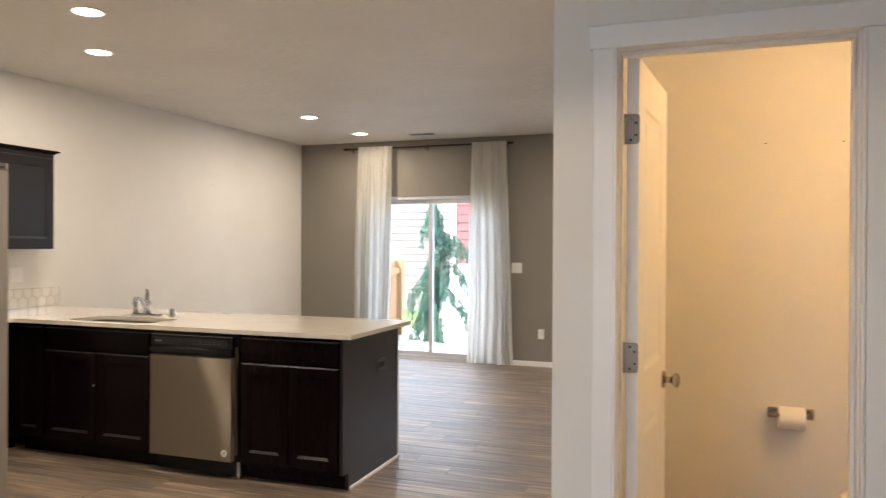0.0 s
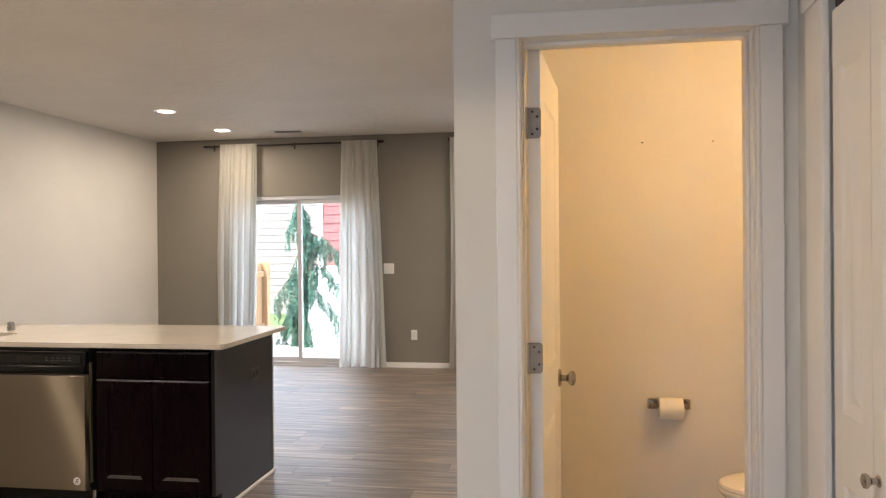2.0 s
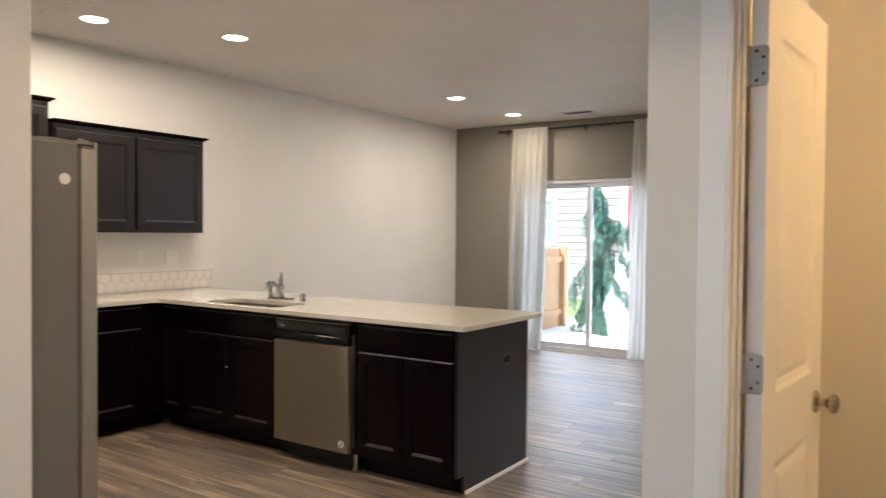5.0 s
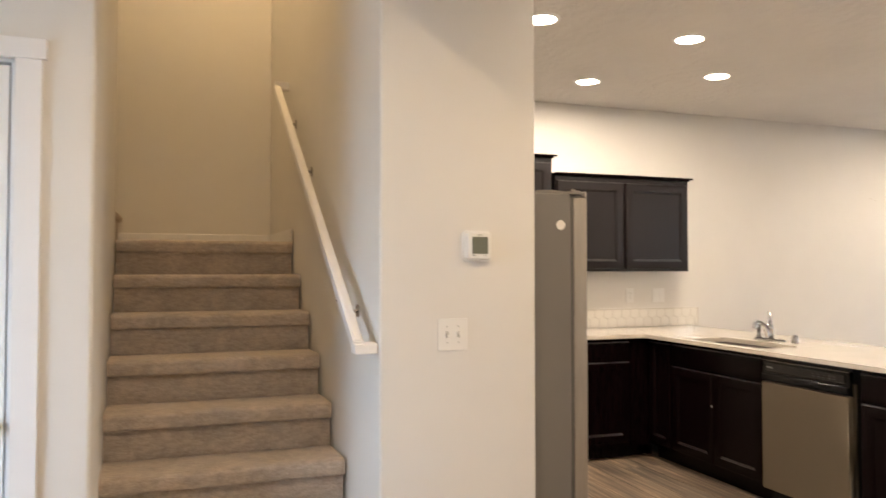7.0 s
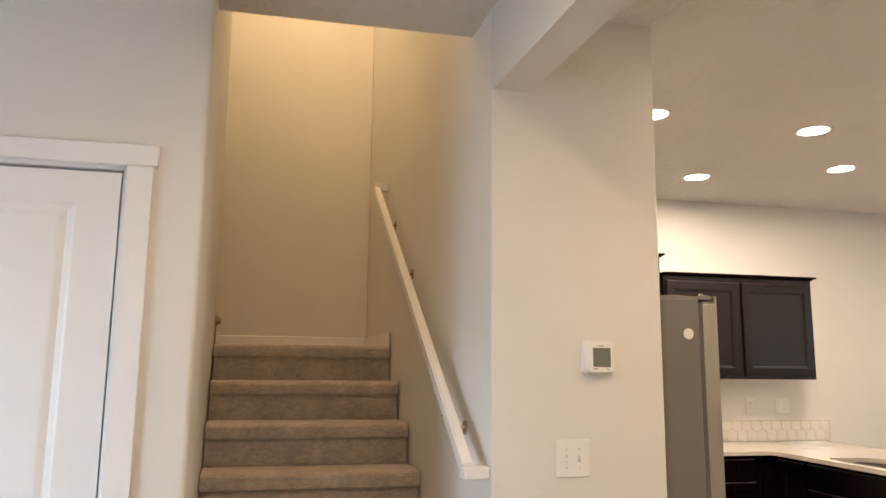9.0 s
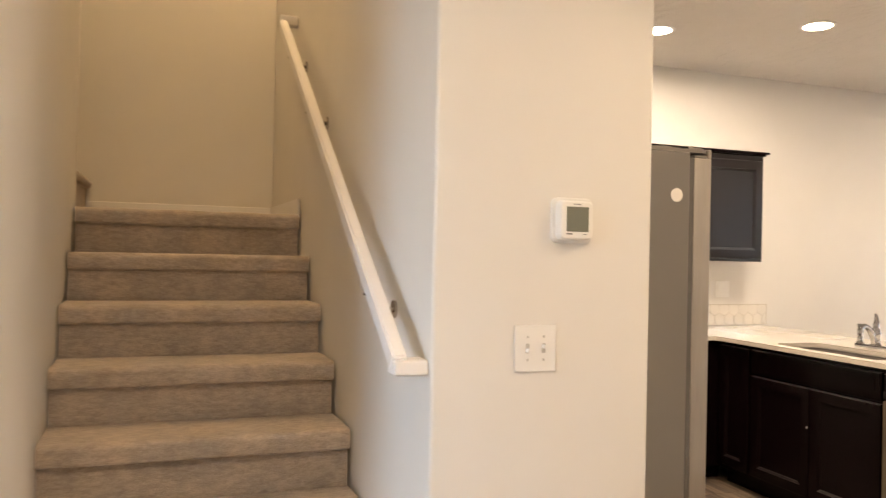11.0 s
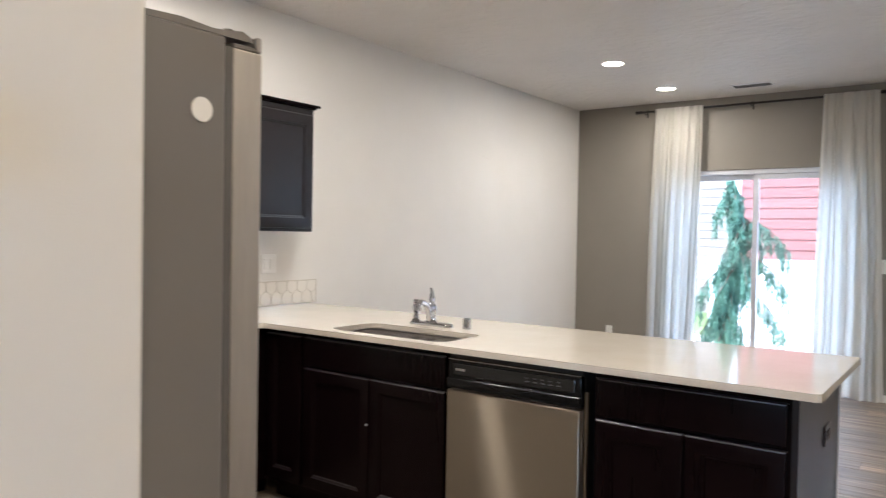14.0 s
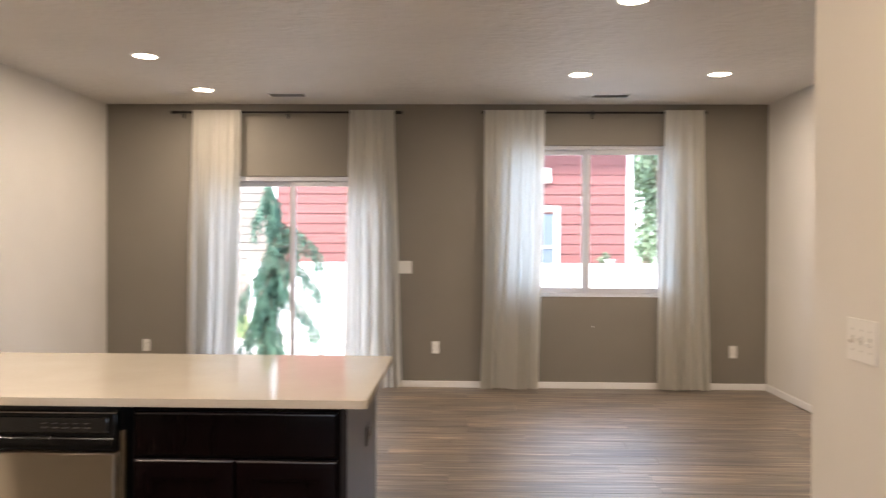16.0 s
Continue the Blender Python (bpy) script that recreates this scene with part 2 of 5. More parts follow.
def curtain_mat():
    """Off-white woven cloth that lets some light through."""
    m = Mat("off_white_woven_cloth", 0.9, 0.0, 0.1)
    wv = m.noise(500.0, 2.0, 0.5, (1.0, 1.0, 0.3))
    m.colour(m.ramp(wv, [(0.3, (0.68, 0.645, 0.575)), (0.7, (0.78, 0.745, 0.665))]))
    m.bump(wv, 0.3, 0.001)
    tr = m.t.nodes.new("ShaderNodeBsdfTranslucent")
    tr.inputs["Color"].default_value = (0.66, 0.67, 0.65, 1)
    mx = m.t.nodes.new("ShaderNodeMixShader")
    mx.inputs[0].default_value = 0.52
    m.link(m.b.outputs[0], mx.inputs[1])
    m.link(tr.outputs[0], mx.inputs[2])
    m.link(mx.outputs[0], m.t.nodes["Material Output"].inputs["Surface"])
    return m.m


M_CURTAIN = curtain_mat()


def glass_mat():
    m = Mat("clear_glass", 0.0)
    m.b.inputs["Transmission Weight"].default_value = 1.0
    m.b.inputs["IOR"].default_value = 1.45
    m.colour((0.97, 0.985, 0.98))
    return m.m


M_GLASS = glass_mat()
M_GLOW = bpy.data.materials.new("lit_diffuser")
M_GLOW.use_nodes = True
M_GLOW.node_tree.nodes["Principled BSDF"].inputs["Emission Color"].default_value = (1.0, 0.86, 0.66, 1)
M_GLOW.node_tree.nodes["Principled BSDF"].inputs["Emission Strength"].default_value = 6.0
M_TILE = Mat("white_glazed_tile", 0.10).colour((0.76, 0.73, 0.67)).m
M_GROUT = Mat("grey_grout", 0.9).colour((0.56, 0.52, 0.45)).m


def siding_mat(name, c):
    m = Mat(name, 0.6, 0.0, 0.3)
    g = m.noise(5.0, 5.0, 0.6, (0.6, 1.0, 14.0))
    col = m.ramp(g, [(0.3, shade(c, 0.9)), (0.7, shade(c, 1.08))])
    each = m.ramp(m.random(), [(0.0, (0.94, 0.94, 0.94)), (1.0, (1.06, 1.06, 1.06))])
    m.colour(m.mix(1.0, col, each, "MULTIPLY"))
    return m.bump(g, 0.2, 0.002).m


M_RED = siding_mat("red_lap_siding", (0.225, 0.088, 0.083))
M_BEIGE = siding_mat("beige_lap_siding", (0.25, 0.222, 0.20))
M_CEDAR = siding_mat("cedar_fence_board", (0.45, 0.27, 0.14))
M_ROOF = siding_mat("grey_roof_shingle", (0.10, 0.10, 0.11))
M_WHITEVINYL = painted("white_vinyl_fence", (0.82, 0.83, 0.84), 0.45, 0.0, 40.0)
# blue-grey base colour stands in for sky reflected in the panes
M_HOUSEGLASS = Mat("sky_tinted_window_glass", 0.04, 0.0, 0.5).colour((0.15, 0.195, 0.235)).m


def concrete_mat():
    m = Mat("pale_concrete", 0.85, 0.0, 0.2)
    a = m.noise(4.0, 6.0)
    b = m.noise(160.0, 3.0)
    m.colour(m.mix(0.4, m.ramp(a, [(0.3, (0.52, 0.51, 0.49)), (0.7, (0.64, 0.63, 0.60))]),
                   m.ramp(b, [(0.3, (0.40, 0.39, 0.37)), (0.7, (0.60, 0.58, 0.55))])))
    return m.bump(b, 0.4, 0.002).m


M_CONCRETE = concrete_mat()


def foliage_mat(name, lo, hi):
    m = Mat(name, 0.6, 0.0, 0.3)
    f = m.noise(6.0, 4.0)
    g = m.t.nodes.new("ShaderNodeNewGeometry").outputs["Random Per Island"]
    m.colour(m.mix(0.5, m.ramp(f, [(0.3, lo), (0.7, hi)]), m.ramp(g, [(0.0, lo), (1.0, hi)])))
    return m.m


M_VENT = Mat("grey_vent_slat", 0.5).colour((0.30, 0.29, 0.28)).m
M_NEEDLE = foliage_mat("blue_green_needles", (0.050, 0.130, 0.098), (0.135, 0.28, 0.205))
M_LEAF = foliage_mat("green_leaves", (0.085, 0.14, 0.085), (0.24, 0.33, 0.22))
M_GRASS = foliage_mat("lawn_grass", (0.05, 0.085, 0.03), (0.10, 0.15, 0.055))


def bark_mat():
    m = Mat("brown_bark", 0.9)
    n = m.noise(30.0, 5.0, 0.6, (1.0, 1.0, 0.25))
    m.colour(m.ramp(n, [(0.3, (0.05, 0.035, 0.025)), (0.7, (0.16, 0.12, 0.09))]))
    return m.bump(n, 0.8, 0.01).m


M_BARK = bark_mat()

# ---- mesh helpers ----


def box(bm, x0, x1, y0, y1, z0, z1, bevel=0.0, seg=1):
    ret = bmesh.ops.create_cube(bm, size=1.0)
    vs = ret["verts"]
    for v in vs:
        v.co = Vector(((x0 + x1) / 2 + v.co.x * (x1 - x0), (y0 + y1) / 2 + v.co.y * (y1 - y0), (z0 + z1) / 2 + v.co.z * (z1 - z0)))
    if bevel:
        es = list({e for v in vs for e in v.link_edges})
        bmesh.ops.bevel(bm, geom=es, offset=bevel, segments=seg, affect="EDGES", profile=0.5)
    return vs


def cyl(bm, p, q, r0, r1=None, n=20, caps=True):
    """A cylinder or cone from point p to point q."""
    r1 = r0 if r1 is None else r1
    p, q = Vector(p), Vector(q)
    d = q - p
    m = Matrix.Translation((p + q) / 2) @ d.to_track_quat("Z", "Y").to_matrix().to_4x4()
    return bmesh.ops.create_cone(bm, cap_ends=caps, segments=n, radius1=r0, radius2=r1, depth=d.length, matrix=m)["verts"]


def tube(bm, pts, r, n=18):
    """A round tube through points."""
    pts = [Vector(p) for p in pts]
    rings = []
    for i, p in enumerate(pts):
        d = (pts[min(i + 1, len(pts) - 1)] - pts[max(i - 1, 0)]).normalized()
        q = d.to_track_quat("Z", "Y")
        rr = r[i] if isinstance(r, (list, tuple)) else r
        rings.append([bm.verts.new(p + q @ Vector((math.cos(a) * rr, math.sin(a) * rr, 0)))
                      for a in (2 * math.pi * k / n for k in range(n))])
    for a, b in zip(rings, rings[1:]):
        for k in range(n):
            bm.faces.new((a[k], a[(k + 1) % n], b[(k + 1) % n], b[k]))
    bm.faces.new(rings[0][::-1])
    bm.faces.new(rings[-1])


def extrude_poly(bm, pts, z0, z1):
    """A prism over a polygon in plan, its points counter-clockwise."""
    lo = [bm.verts.new((x, y, z0)) for x, y in pts]
    hi = [bm.verts.new((x, y, z1)) for x, y in pts]
    bm.faces.new(lo[::-1])
    bm.faces.new(hi)
    for i in range(len(pts)):
        j = (i + 1) % len(pts)
        bm.faces.new((lo[i], lo[j], hi[j], hi[i]))


def mesh_of(name, bm, mat, smooth=False):
    """smooth: shade smooth, but for edges sharper than 21 degrees, or than the degrees given."""
    bmesh.ops.recalc_face_normals(bm, faces=bm.faces)
    me = bpy.data.meshes.new(name)
    bm.to_mesh(me)
    bm.free()
    for mm in (mat if isinstance(mat, (list, tuple)) else [mat]):
        me.materials.append(mm)
    if smooth:
        for p in me.polygons:
            p.use_smooth = True
        me.set_sharp_from_angle(angle=radians(21 if smooth is True else smooth))
    return me


def part(name, bm, mat, parent, label="", smooth=False):
    ob = new(name, mesh_of(name, bm, mat, smooth))
    if parent:
        ob.parent = parent
        if parent.type == "EMPTY":
            ob.matrix_parent_inverse = Matrix.Translation(-parent.location)
    if label:
        ob["label"] = label
    return ob


def boxpart(name, mat, parent, x0, x1, y0, y1, z0, z1, bevel=0.0, label="", seg=1):
    bm = bmesh.new()
    box(bm, x0, x1, y0, y1, z0, z1, bevel, seg)
    return part(name, bm, mat, parent, label, bevel > 0)


def empty(name, label, category, group="", kind="", at=(0, 0, 0)):
    ob = new(name)
    ob.empty_display_size, ob.location = 0.1, at
    return tagged(ob, label, category, group, kind)


def setting(name, bm, mat, label="", smooth=False, category=""):
    return tagged(part(name, bm, mat, None, "", smooth), label, category or name.split("_")[0], "", "structure")


def boxes(*dims):
    bm = bmesh.new()
    for d in dims:
        box(bm, *d)
    return bm


def rounded_slab(bm, w, h, r, y0, y1, n=6, inset=0.0):
    """A slab with rounded corners in the xz plane, from y0 (front) to y1; inset draws the front face in."""
    def loop(k, y):
        pts = []
        for cx, cz, a0 in ((w / 2 - r, h / 2 - r, 0), (-w / 2 + r, h / 2 - r, 90), (-w / 2 + r, -h / 2 + r, 180), (w / 2 - r, -h / 2 + r, 270)):
            for q in range(n + 1):
                t = radians(a0 + 90 * q / n)
                pts.append(bm.verts.new((cx + (r - k) * math.cos(t), y, cz + (r - k) * math.sin(t))))
        return pts
    e = min(0.004, (y1 - y0) * 0.4)
    rings = [loop(inset + e, y0), loop(inset + e * 0.3, y0 + e * 0.3), loop(inset, y0 + e), loop(0.0, y1)]
    bm.faces.new(rings[0])
    bm.faces.new(rings[-1][::-1])
    for u, v in zip(rings, rings[1:]):
        for k in range(len(u)):
            bm.faces.new((u[k], u[(k + 1) % len(u)], v[(k + 1) % len(u)], v[k]))

# ---- structure ----
X_W, X_E, Y_N, Y_S = -5.086, 1.32, 8.48, -1.70
X_T = -2.437          # plane of the wall with the thermostat
X_CL = 0.447           # closet wall
BX, BY = -0.466, 2.10  # corner of the powder room
T = 0.12

setting("wall_north", boxes((X_W - T, -4.15, Y_N, Y_N + 0.14, 0, CEIL), (-4.15, -2.35, Y_N, Y_N + 0.14, 2.04, CEIL),
                            (-2.35, -1.16, Y_N, Y_N + 0.14, 0, CEIL), (-1.16, 0.37, Y_N, Y_N + 0.14, 0, 0.885),
                            (-1.16, 0.37, Y_N, Y_N + 0.14, 2.345, CEIL), (0.37, X_E + T, Y_N, Y_N + 0.14, 0, CEIL)),
        M_GREY, "taupe grey painted living room wall with two openings")
setting("wall_west", boxes((X_W - T, X_W, 1.15, Y_N, 0, CEIL)), M_WALL, "white painted long kitchen and living room wall")
setting("wall_east", boxes((X_E, X_E + T, 2.22, Y_N, 0, CEIL)), M_WALL, "white painted living room side wall")
setting("wall_bath_front", boxes((BX, -0.290, BY, BY + T, 0, CEIL), (-0.290, 0.346, BY, BY + T, 1.998, CEIL),
                                 (0.346, X_E + T, BY, BY + T, 0, CEIL)), M_WALL, "white wall with the powder room door opening")
setting("wall_bath_side", boxes((BX, BX + T, BY + T, 3.67, 0, CEIL)), M_WALL, "white side wall of the powder room")
setting("wall_bath_back", boxes((BX, X_E, 3.67, 3.79, 0, CEIL)), M_WALL, "white back wall of the powder room")
setting("wall_closet", boxes((X_CL, X_CL + T, 1.905, BY, 0, CEIL), (X_CL, X_CL + T, 1.02, 1.905, 1.985, CEIL),
                             (X_CL, X_CL + T, Y_S, 1.02, 0, CEIL)), M_WALL, "white entry wall with a closet opening")
setting("wall_closet_back", boxes((1.05, 1.12, 1.0, BY, 0, CEIL), (X_CL + T, 1.05, 0.9, 1.0, 0, CEIL)), M_WALL, "plain inside of the hall closet")
setting("wall_south", boxes((X_T - T, -1.85, Y_S - T, Y_S, 0, CEIL), (-1.85, -0.85, Y_S - T, Y_S, 0, 0.8),
                            (-1.85, -0.85, Y_S - T, Y_S, 2.1, CEIL), (-0.85, X_CL + T, Y_S - T, Y_S, 0, CEIL)), M_WALL, "plain white entry wall with a window")
# unseen slab, added to stop direct sun entering by the south window
setting("porch_roof", boxes((-3.2, 1.2, -4.2, Y_S - T, 2.60, 2.72)), M_TRIM, "plain white unseen slab added to block sun from the entry window", category="roof")

# wall beside the stairs with its rounded corner, and the entry side door opening
bm = boxes((X_T - T, X_T, Y_S, -0.92, 0, CEIL), (X_T - T, X_T, -0.92, -0.086, 2.062, CEIL))
R = 0.014
arc = [(X_T - R + R * math.sin(a), 0.144 - R + R * math.cos(a)) for a in (radians(k) for k in range(90, -1, -15))]
extrude_poly(bm, [(X_T - T, -0.086), (X_T, -0.086)] + arc + [(X_T - T, 0.139)], 0, CEIL)
setting("wall_stair_front", bm, M_WALL, "white entry wall beside the stairs", True)
bm = bmesh.new()
extrude_poly(bm, [(X_T - T, 0.019), (X_T - T, 0.139), (-4.40, 0.040), (-4.40, -0.080)], 0, 5.2)
setting("wall_stair_left", bm, M_WALL, "white wall on the open side of the stairs")
bm = bmesh.new()
extrude_poly(bm, [(-5.30, 1.235), (-5.30, 0.985), (X_T - T, 1.1055), (X_T - T, 1.235)], 0, 5.2)
setting("wall_stair_right", bm, M_WALL, "white wall with the handrail beside the stairs")
setting("wall_landing", boxes((-5.25, -5.13, -1.5, 0.990, 0, 5.2), (-5.13, X_T - T, -1.62, -1.5, 0, 5.2)), M_WALL, "white wall behind the stair landing")
setting("wall_upper_front", boxes((-2.69, -2.57, -1.5, 1.10, CEIL + 0.26, 5.2)), M_STAIRWALL, "plain upper stairwell wall")
setting("stairwell_ceiling", boxes((-5.25, -2.57, -1.62, 1.24, 5.2, 5.3)), M_CEIL, "plain white upper ceiling", category="ceiling")

# end wall that carries the thermostat, rounded corners
bm = bmesh.new()
R = 0.011
c1 = [(X_T - R + R * math.cos(a), 1.105 + R - R * math.sin(a)) for a in (radians(k) for k in range(90, -1, -15))]
c2 = [(X_T - R + R * math.cos(a), 1.740 - R + R * math.sin(a)) for a in (radians(k) for k in range(0, 91, 15))]
extrude_poly(bm, [(X_T - T, 1.105)] + c1 + c2 + [(X_T - T, 1.740)], 0, CEIL)
setting("wall_thermostat", bm, M_WALL, "white end wall between the stairs and the kitchen", True)
# dropped beam across the entry
bm = bmesh.new()
extrude_poly(bm, [(X_T - 0.05, 1.107), (X_CL, 1.262), (X_CL, 1.400), (X_T - 0.05, 1.245)], 2.43, CEIL)
setting("beam", bm, M_WALL, "white painted dropped beam across the entry")

setting("ceiling", boxes((X_W, X_E + T, 1.235, Y_N, CEIL, CEIL + 0.26), (-2.69, X_CL + T, Y_S, 1.235, CEIL, CEIL + 0.26),
                         (X_CL + T, X_E + T, 0.9, 1.235, CEIL, CEIL + 0.26), (-5.25, X_W, 1.235, Y_N, CEIL, CEIL + 0.26)), M_CEIL, "white knockdown-textured ceiling")

# ---- floor: sub-floor, planks further down ----
floor_ob = setting("floor", boxes((-5.25, X_E + T, Y_S - T, Y_N + 0.14, -0.12, -0.004)), M_DARKGAP, "grey-brown wood-look plank floor")

# ---- baseboards and trim ----
BB = 0.062


def baseboard(name, x0, x1, y0, y1):
    bm = bmesh.new()
    box(bm, x0, x1, y0, y1, 0, BB, 0.003)
    setting(name, bm, M_TRIM, "low white painted baseboard", True, "baseboard")


baseboard("baseboard_north_a", X_W, -4.17, Y_N - 0.012, Y_N)
baseboard("baseboard_north_b", -2.33, X_E, Y_N - 0.012, Y_N)
baseboard("baseboard_east", X_E - 0.012, X_E, 3.80, Y_N - 0.012)
baseboard("baseboard_west", X_W, X_W + 0.012, 4.75, Y_N - 0.012)
baseboard("baseboard_bath_a", BX, -0.36, BY - 0.012, BY)
baseboard("baseboard_bath_b", BX - 0.012, BX, BY, 3.79)
baseboard("baseboard_bath_c", BX + T, X_E, 3.658, 3.67)
baseboard("baseboard_thermostat", X_T, X_T + 0.012, 1.13, 1.72)
baseboard("baseboard_stair", X_T, X_T + 0.012, 0.0, 0.11)
bm = bmesh.new()
box(bm, -5.13, -5.118, -1.4, 0.985, 1.561, 1.561 + 0.075, 0.003)
setting("baseboard_landing", bm, M_TRIM, "low white painted baseboard", True, "baseboard")
bm = bmesh.new()
extrude_poly(bm, [(-5.118, 0.990), (-5.118, 0.978), (-4.24, 1.015), (-4.24, 1.027)], 1.561, 1.636)
setting("baseboard_landing_side", bm, M_TRIM, "low white painted baseboard", False, "baseboard")


def casing_y(name, xa, xb, top, y, face=-1, ear=0.013, w=0.072, head=0.066):
    """Door casing round an opening in a wall that faces -y."""
    g = empty(name, "white painted flat door casing with a wider head", "trim", "", "structure", (xa, y, 0))
    t = 0.018
    boxpart("side_casing", M_TRIM, g, xa - w, xa - 0.014, y - t, y, 0, top, 0.002)
    boxpart("side_casing", M_TRIM, g, xb + 0.014, xb + w, y - t, y, 0, top, 0.002)
    boxpart("head_casing", M_TRIM, g, xa - w - ear, xb + w + ear, y - t - 0.006, y, top, top + head, 0.002)
    boxpart("bead", M_TRIM, g, xa - 0.0135, xa - 0.004, y - t - 0.005, y, 0, top - 0.001, 0.003, "", 3)
    boxpart("bead", M_TRIM, g, xb + 0.004, xb + 0.0135, y - t - 0.005, y, 0, top - 0.001, 0.003, "", 3)
    # jamb and stop inside the opening
    boxpart("jamb", M_TRIM, g, xa - 0.0145, xa, y + 0.0005, y + T - 0.002, 0, top + 0.012, 0.001)
    boxpart("jamb", M_TRIM, g, xb, xb + 0.0125, y + 0.0005, y + T - 0.002, 0, top + 0.012, 0.001)
    boxpart("head_jamb", M_TRIM, g, xa, xb, y + 0.002, y + T - 0.002, top, top + 0.012)
    for x0, x1 in ((xa, xa + 0.006), (xb - 0.010, xb)):
        boxpart("stop", M_TRIM, g, x0, x1, y + 0.035, y + 0.068, 0, top - 0.012, 0.002)
    boxpart("stop", M_TRIM, g, xa, xb, y + 0.035, y + 0.068, top - 0.012, top, 0.002)
    return g


casing_y("door_casing", -0.275, 0.333, 1.985, BY)


def casing_x(name, x, ya, yb, top, sgn, w=0.078, head=0.066, back=0.0):
    """Door casing round an opening in a wall that faces along x (sgn +1 or -1)."""
    g = empty(name, "white painted flat door casing with a wider head", "trim", "", "structure", (x, ya, 0))
    a, b = sorted((x, x + sgn * 0.018))
    h0, h1 = sorted((x, x + sgn * 0.024))
    i0, i1 = sorted((x - sgn * 0.002, x - sgn * (T - 0.002)))
    boxpart("side_casing", M_TRIM, g, a, b, ya - w, ya, 0, top, 0.002)
    boxpart("side_casing", M_TRIM, g, a, b, yb, yb + w, 0, top, 0.002)
    boxpart("head_casing", M_TRIM, g, h0, h1, ya - w - 0.013, yb + w + 0.013, top, top + head, 0.002)
    boxpart("jamb", M_TRIM, g, i0, i1, ya - 0.001, ya + 0.012, 0, top)
    boxpart("jamb", M_TRIM, g, i0, i1, yb - 0.012 + back, yb + 0.001 + back, 0, top)
    boxpart("head_jamb", M_TRIM, g, i0, i1, ya, yb, top - 0.012, top + 0.001)
    return g


casing_x("closet_casing", X_CL, 1.02, 1.874, 1.985, -1, 0.115, 0.066, 0.030)
casing_x("entry_door_casing", X_T, -0.92, -0.086, 2.062, 1)


def panel_door_mesh(w, h, t, panels):
    """A moulded door slab in its own axes: x along the width from 0, y the thickness, z up; panels sunk on both faces."""
    bm = bmesh.new()
    xs = sorted({0.0, w, *[p[0] for p in panels], *[p[1] for p in panels]})
    zs = sorted({0.0, h, *[p[2] for p in panels], *[p[3] for p in panels]})
    for side, y in ((-1, 0.0), (1, t)):
        for xa, xb in zip(xs, xs[1:]):
            for za, zb in zip(zs, zs[1:]):
                inside = any(p[0] <= xa and xb <= p[1] and p[2] <= za and zb <= p[3] for p in panels)
                if not inside:
                    bm.faces.new([bm.verts.new(c) for c in ((xa, y, za), (xb, y, za), (xb, y, zb), (xa, y, zb))])
        for x0, x1, z0, z1 in panels:
            rings = []
            for inset, dep in ((0, 0), (0.010, 0.006), (0.026, 0.009), (0.045, 0.003), (0.052, 0.002)):
                yy = y - side * dep
                rings.append([bm.verts.new(c) for c in ((x0 + inset, yy, z0 + inset), (x1 - inset, yy, z0 + inset),
                                                        (x1 - inset, yy, z1 - inset), (x0 + inset, yy, z1 - inset))])
            for a, b in zip(rings, rings[1:]):
                for k in range(4):
                    bm.faces.new((a[k], a[(k + 1) % 4], b[(k + 1) % 4], b[k]))
            bm.faces.new(rings[-1])
    for a, b in (((0, 0), (w, 0)), ((w, 0), (w, h)), ((w, h), (0, h)), ((0, h), (0, 0))):
        bm.faces.new([bm.verts.new(c) for c in ((a[0], 0, a[1]), (b[0], 0, b[1]), (b[0], t, b[1]), (a[0], t, a[1]))])
    bmesh.ops.remove_doubles(bm, verts=bm.verts, dist=0.0004)
    return bm


def placed(ob, m):
    ob.matrix_basis = m
    return ob


def knob_mesh(r=0.026, proj=0.055, rose=0.031):
    """Round door knob pointing along -y from a round plate."""
    bm = bmesh.new()
    k = rose / 0.031
    prof = [(0.0, 0.0), (rose, 0.0), (rose, 0.005 * k), (0.026 * k, 0.009 * k), (0.011 * min(1, k * 1.6), 0.012 * k), (0.0105 * min(1, k * 1.6), proj * 0.5),
            (r * 0.72, proj * 0.62), (r, proj * 0.80), (r * 0.93, proj * 0.98), (r * 0.55, proj * 1.08), (0.0, proj * 1.1)]
    n = 24
    rings = []
    for rr, yy in prof:
        rings.append([bm.verts.new((rr * math.cos(2 * math.pi * k / n), -yy, rr * math.sin(2 * math.pi * k / n))) for k in range(n)])
    for a, b in zip(rings, rings[1:]):
        for k in range(n):
            bm.faces.new((a[k], a[(k + 1) % n], b[(k + 1) % n], b[k]))
    bmesh.ops.remove_doubles(bm, verts=bm.verts, dist=0.0003)
    return bm


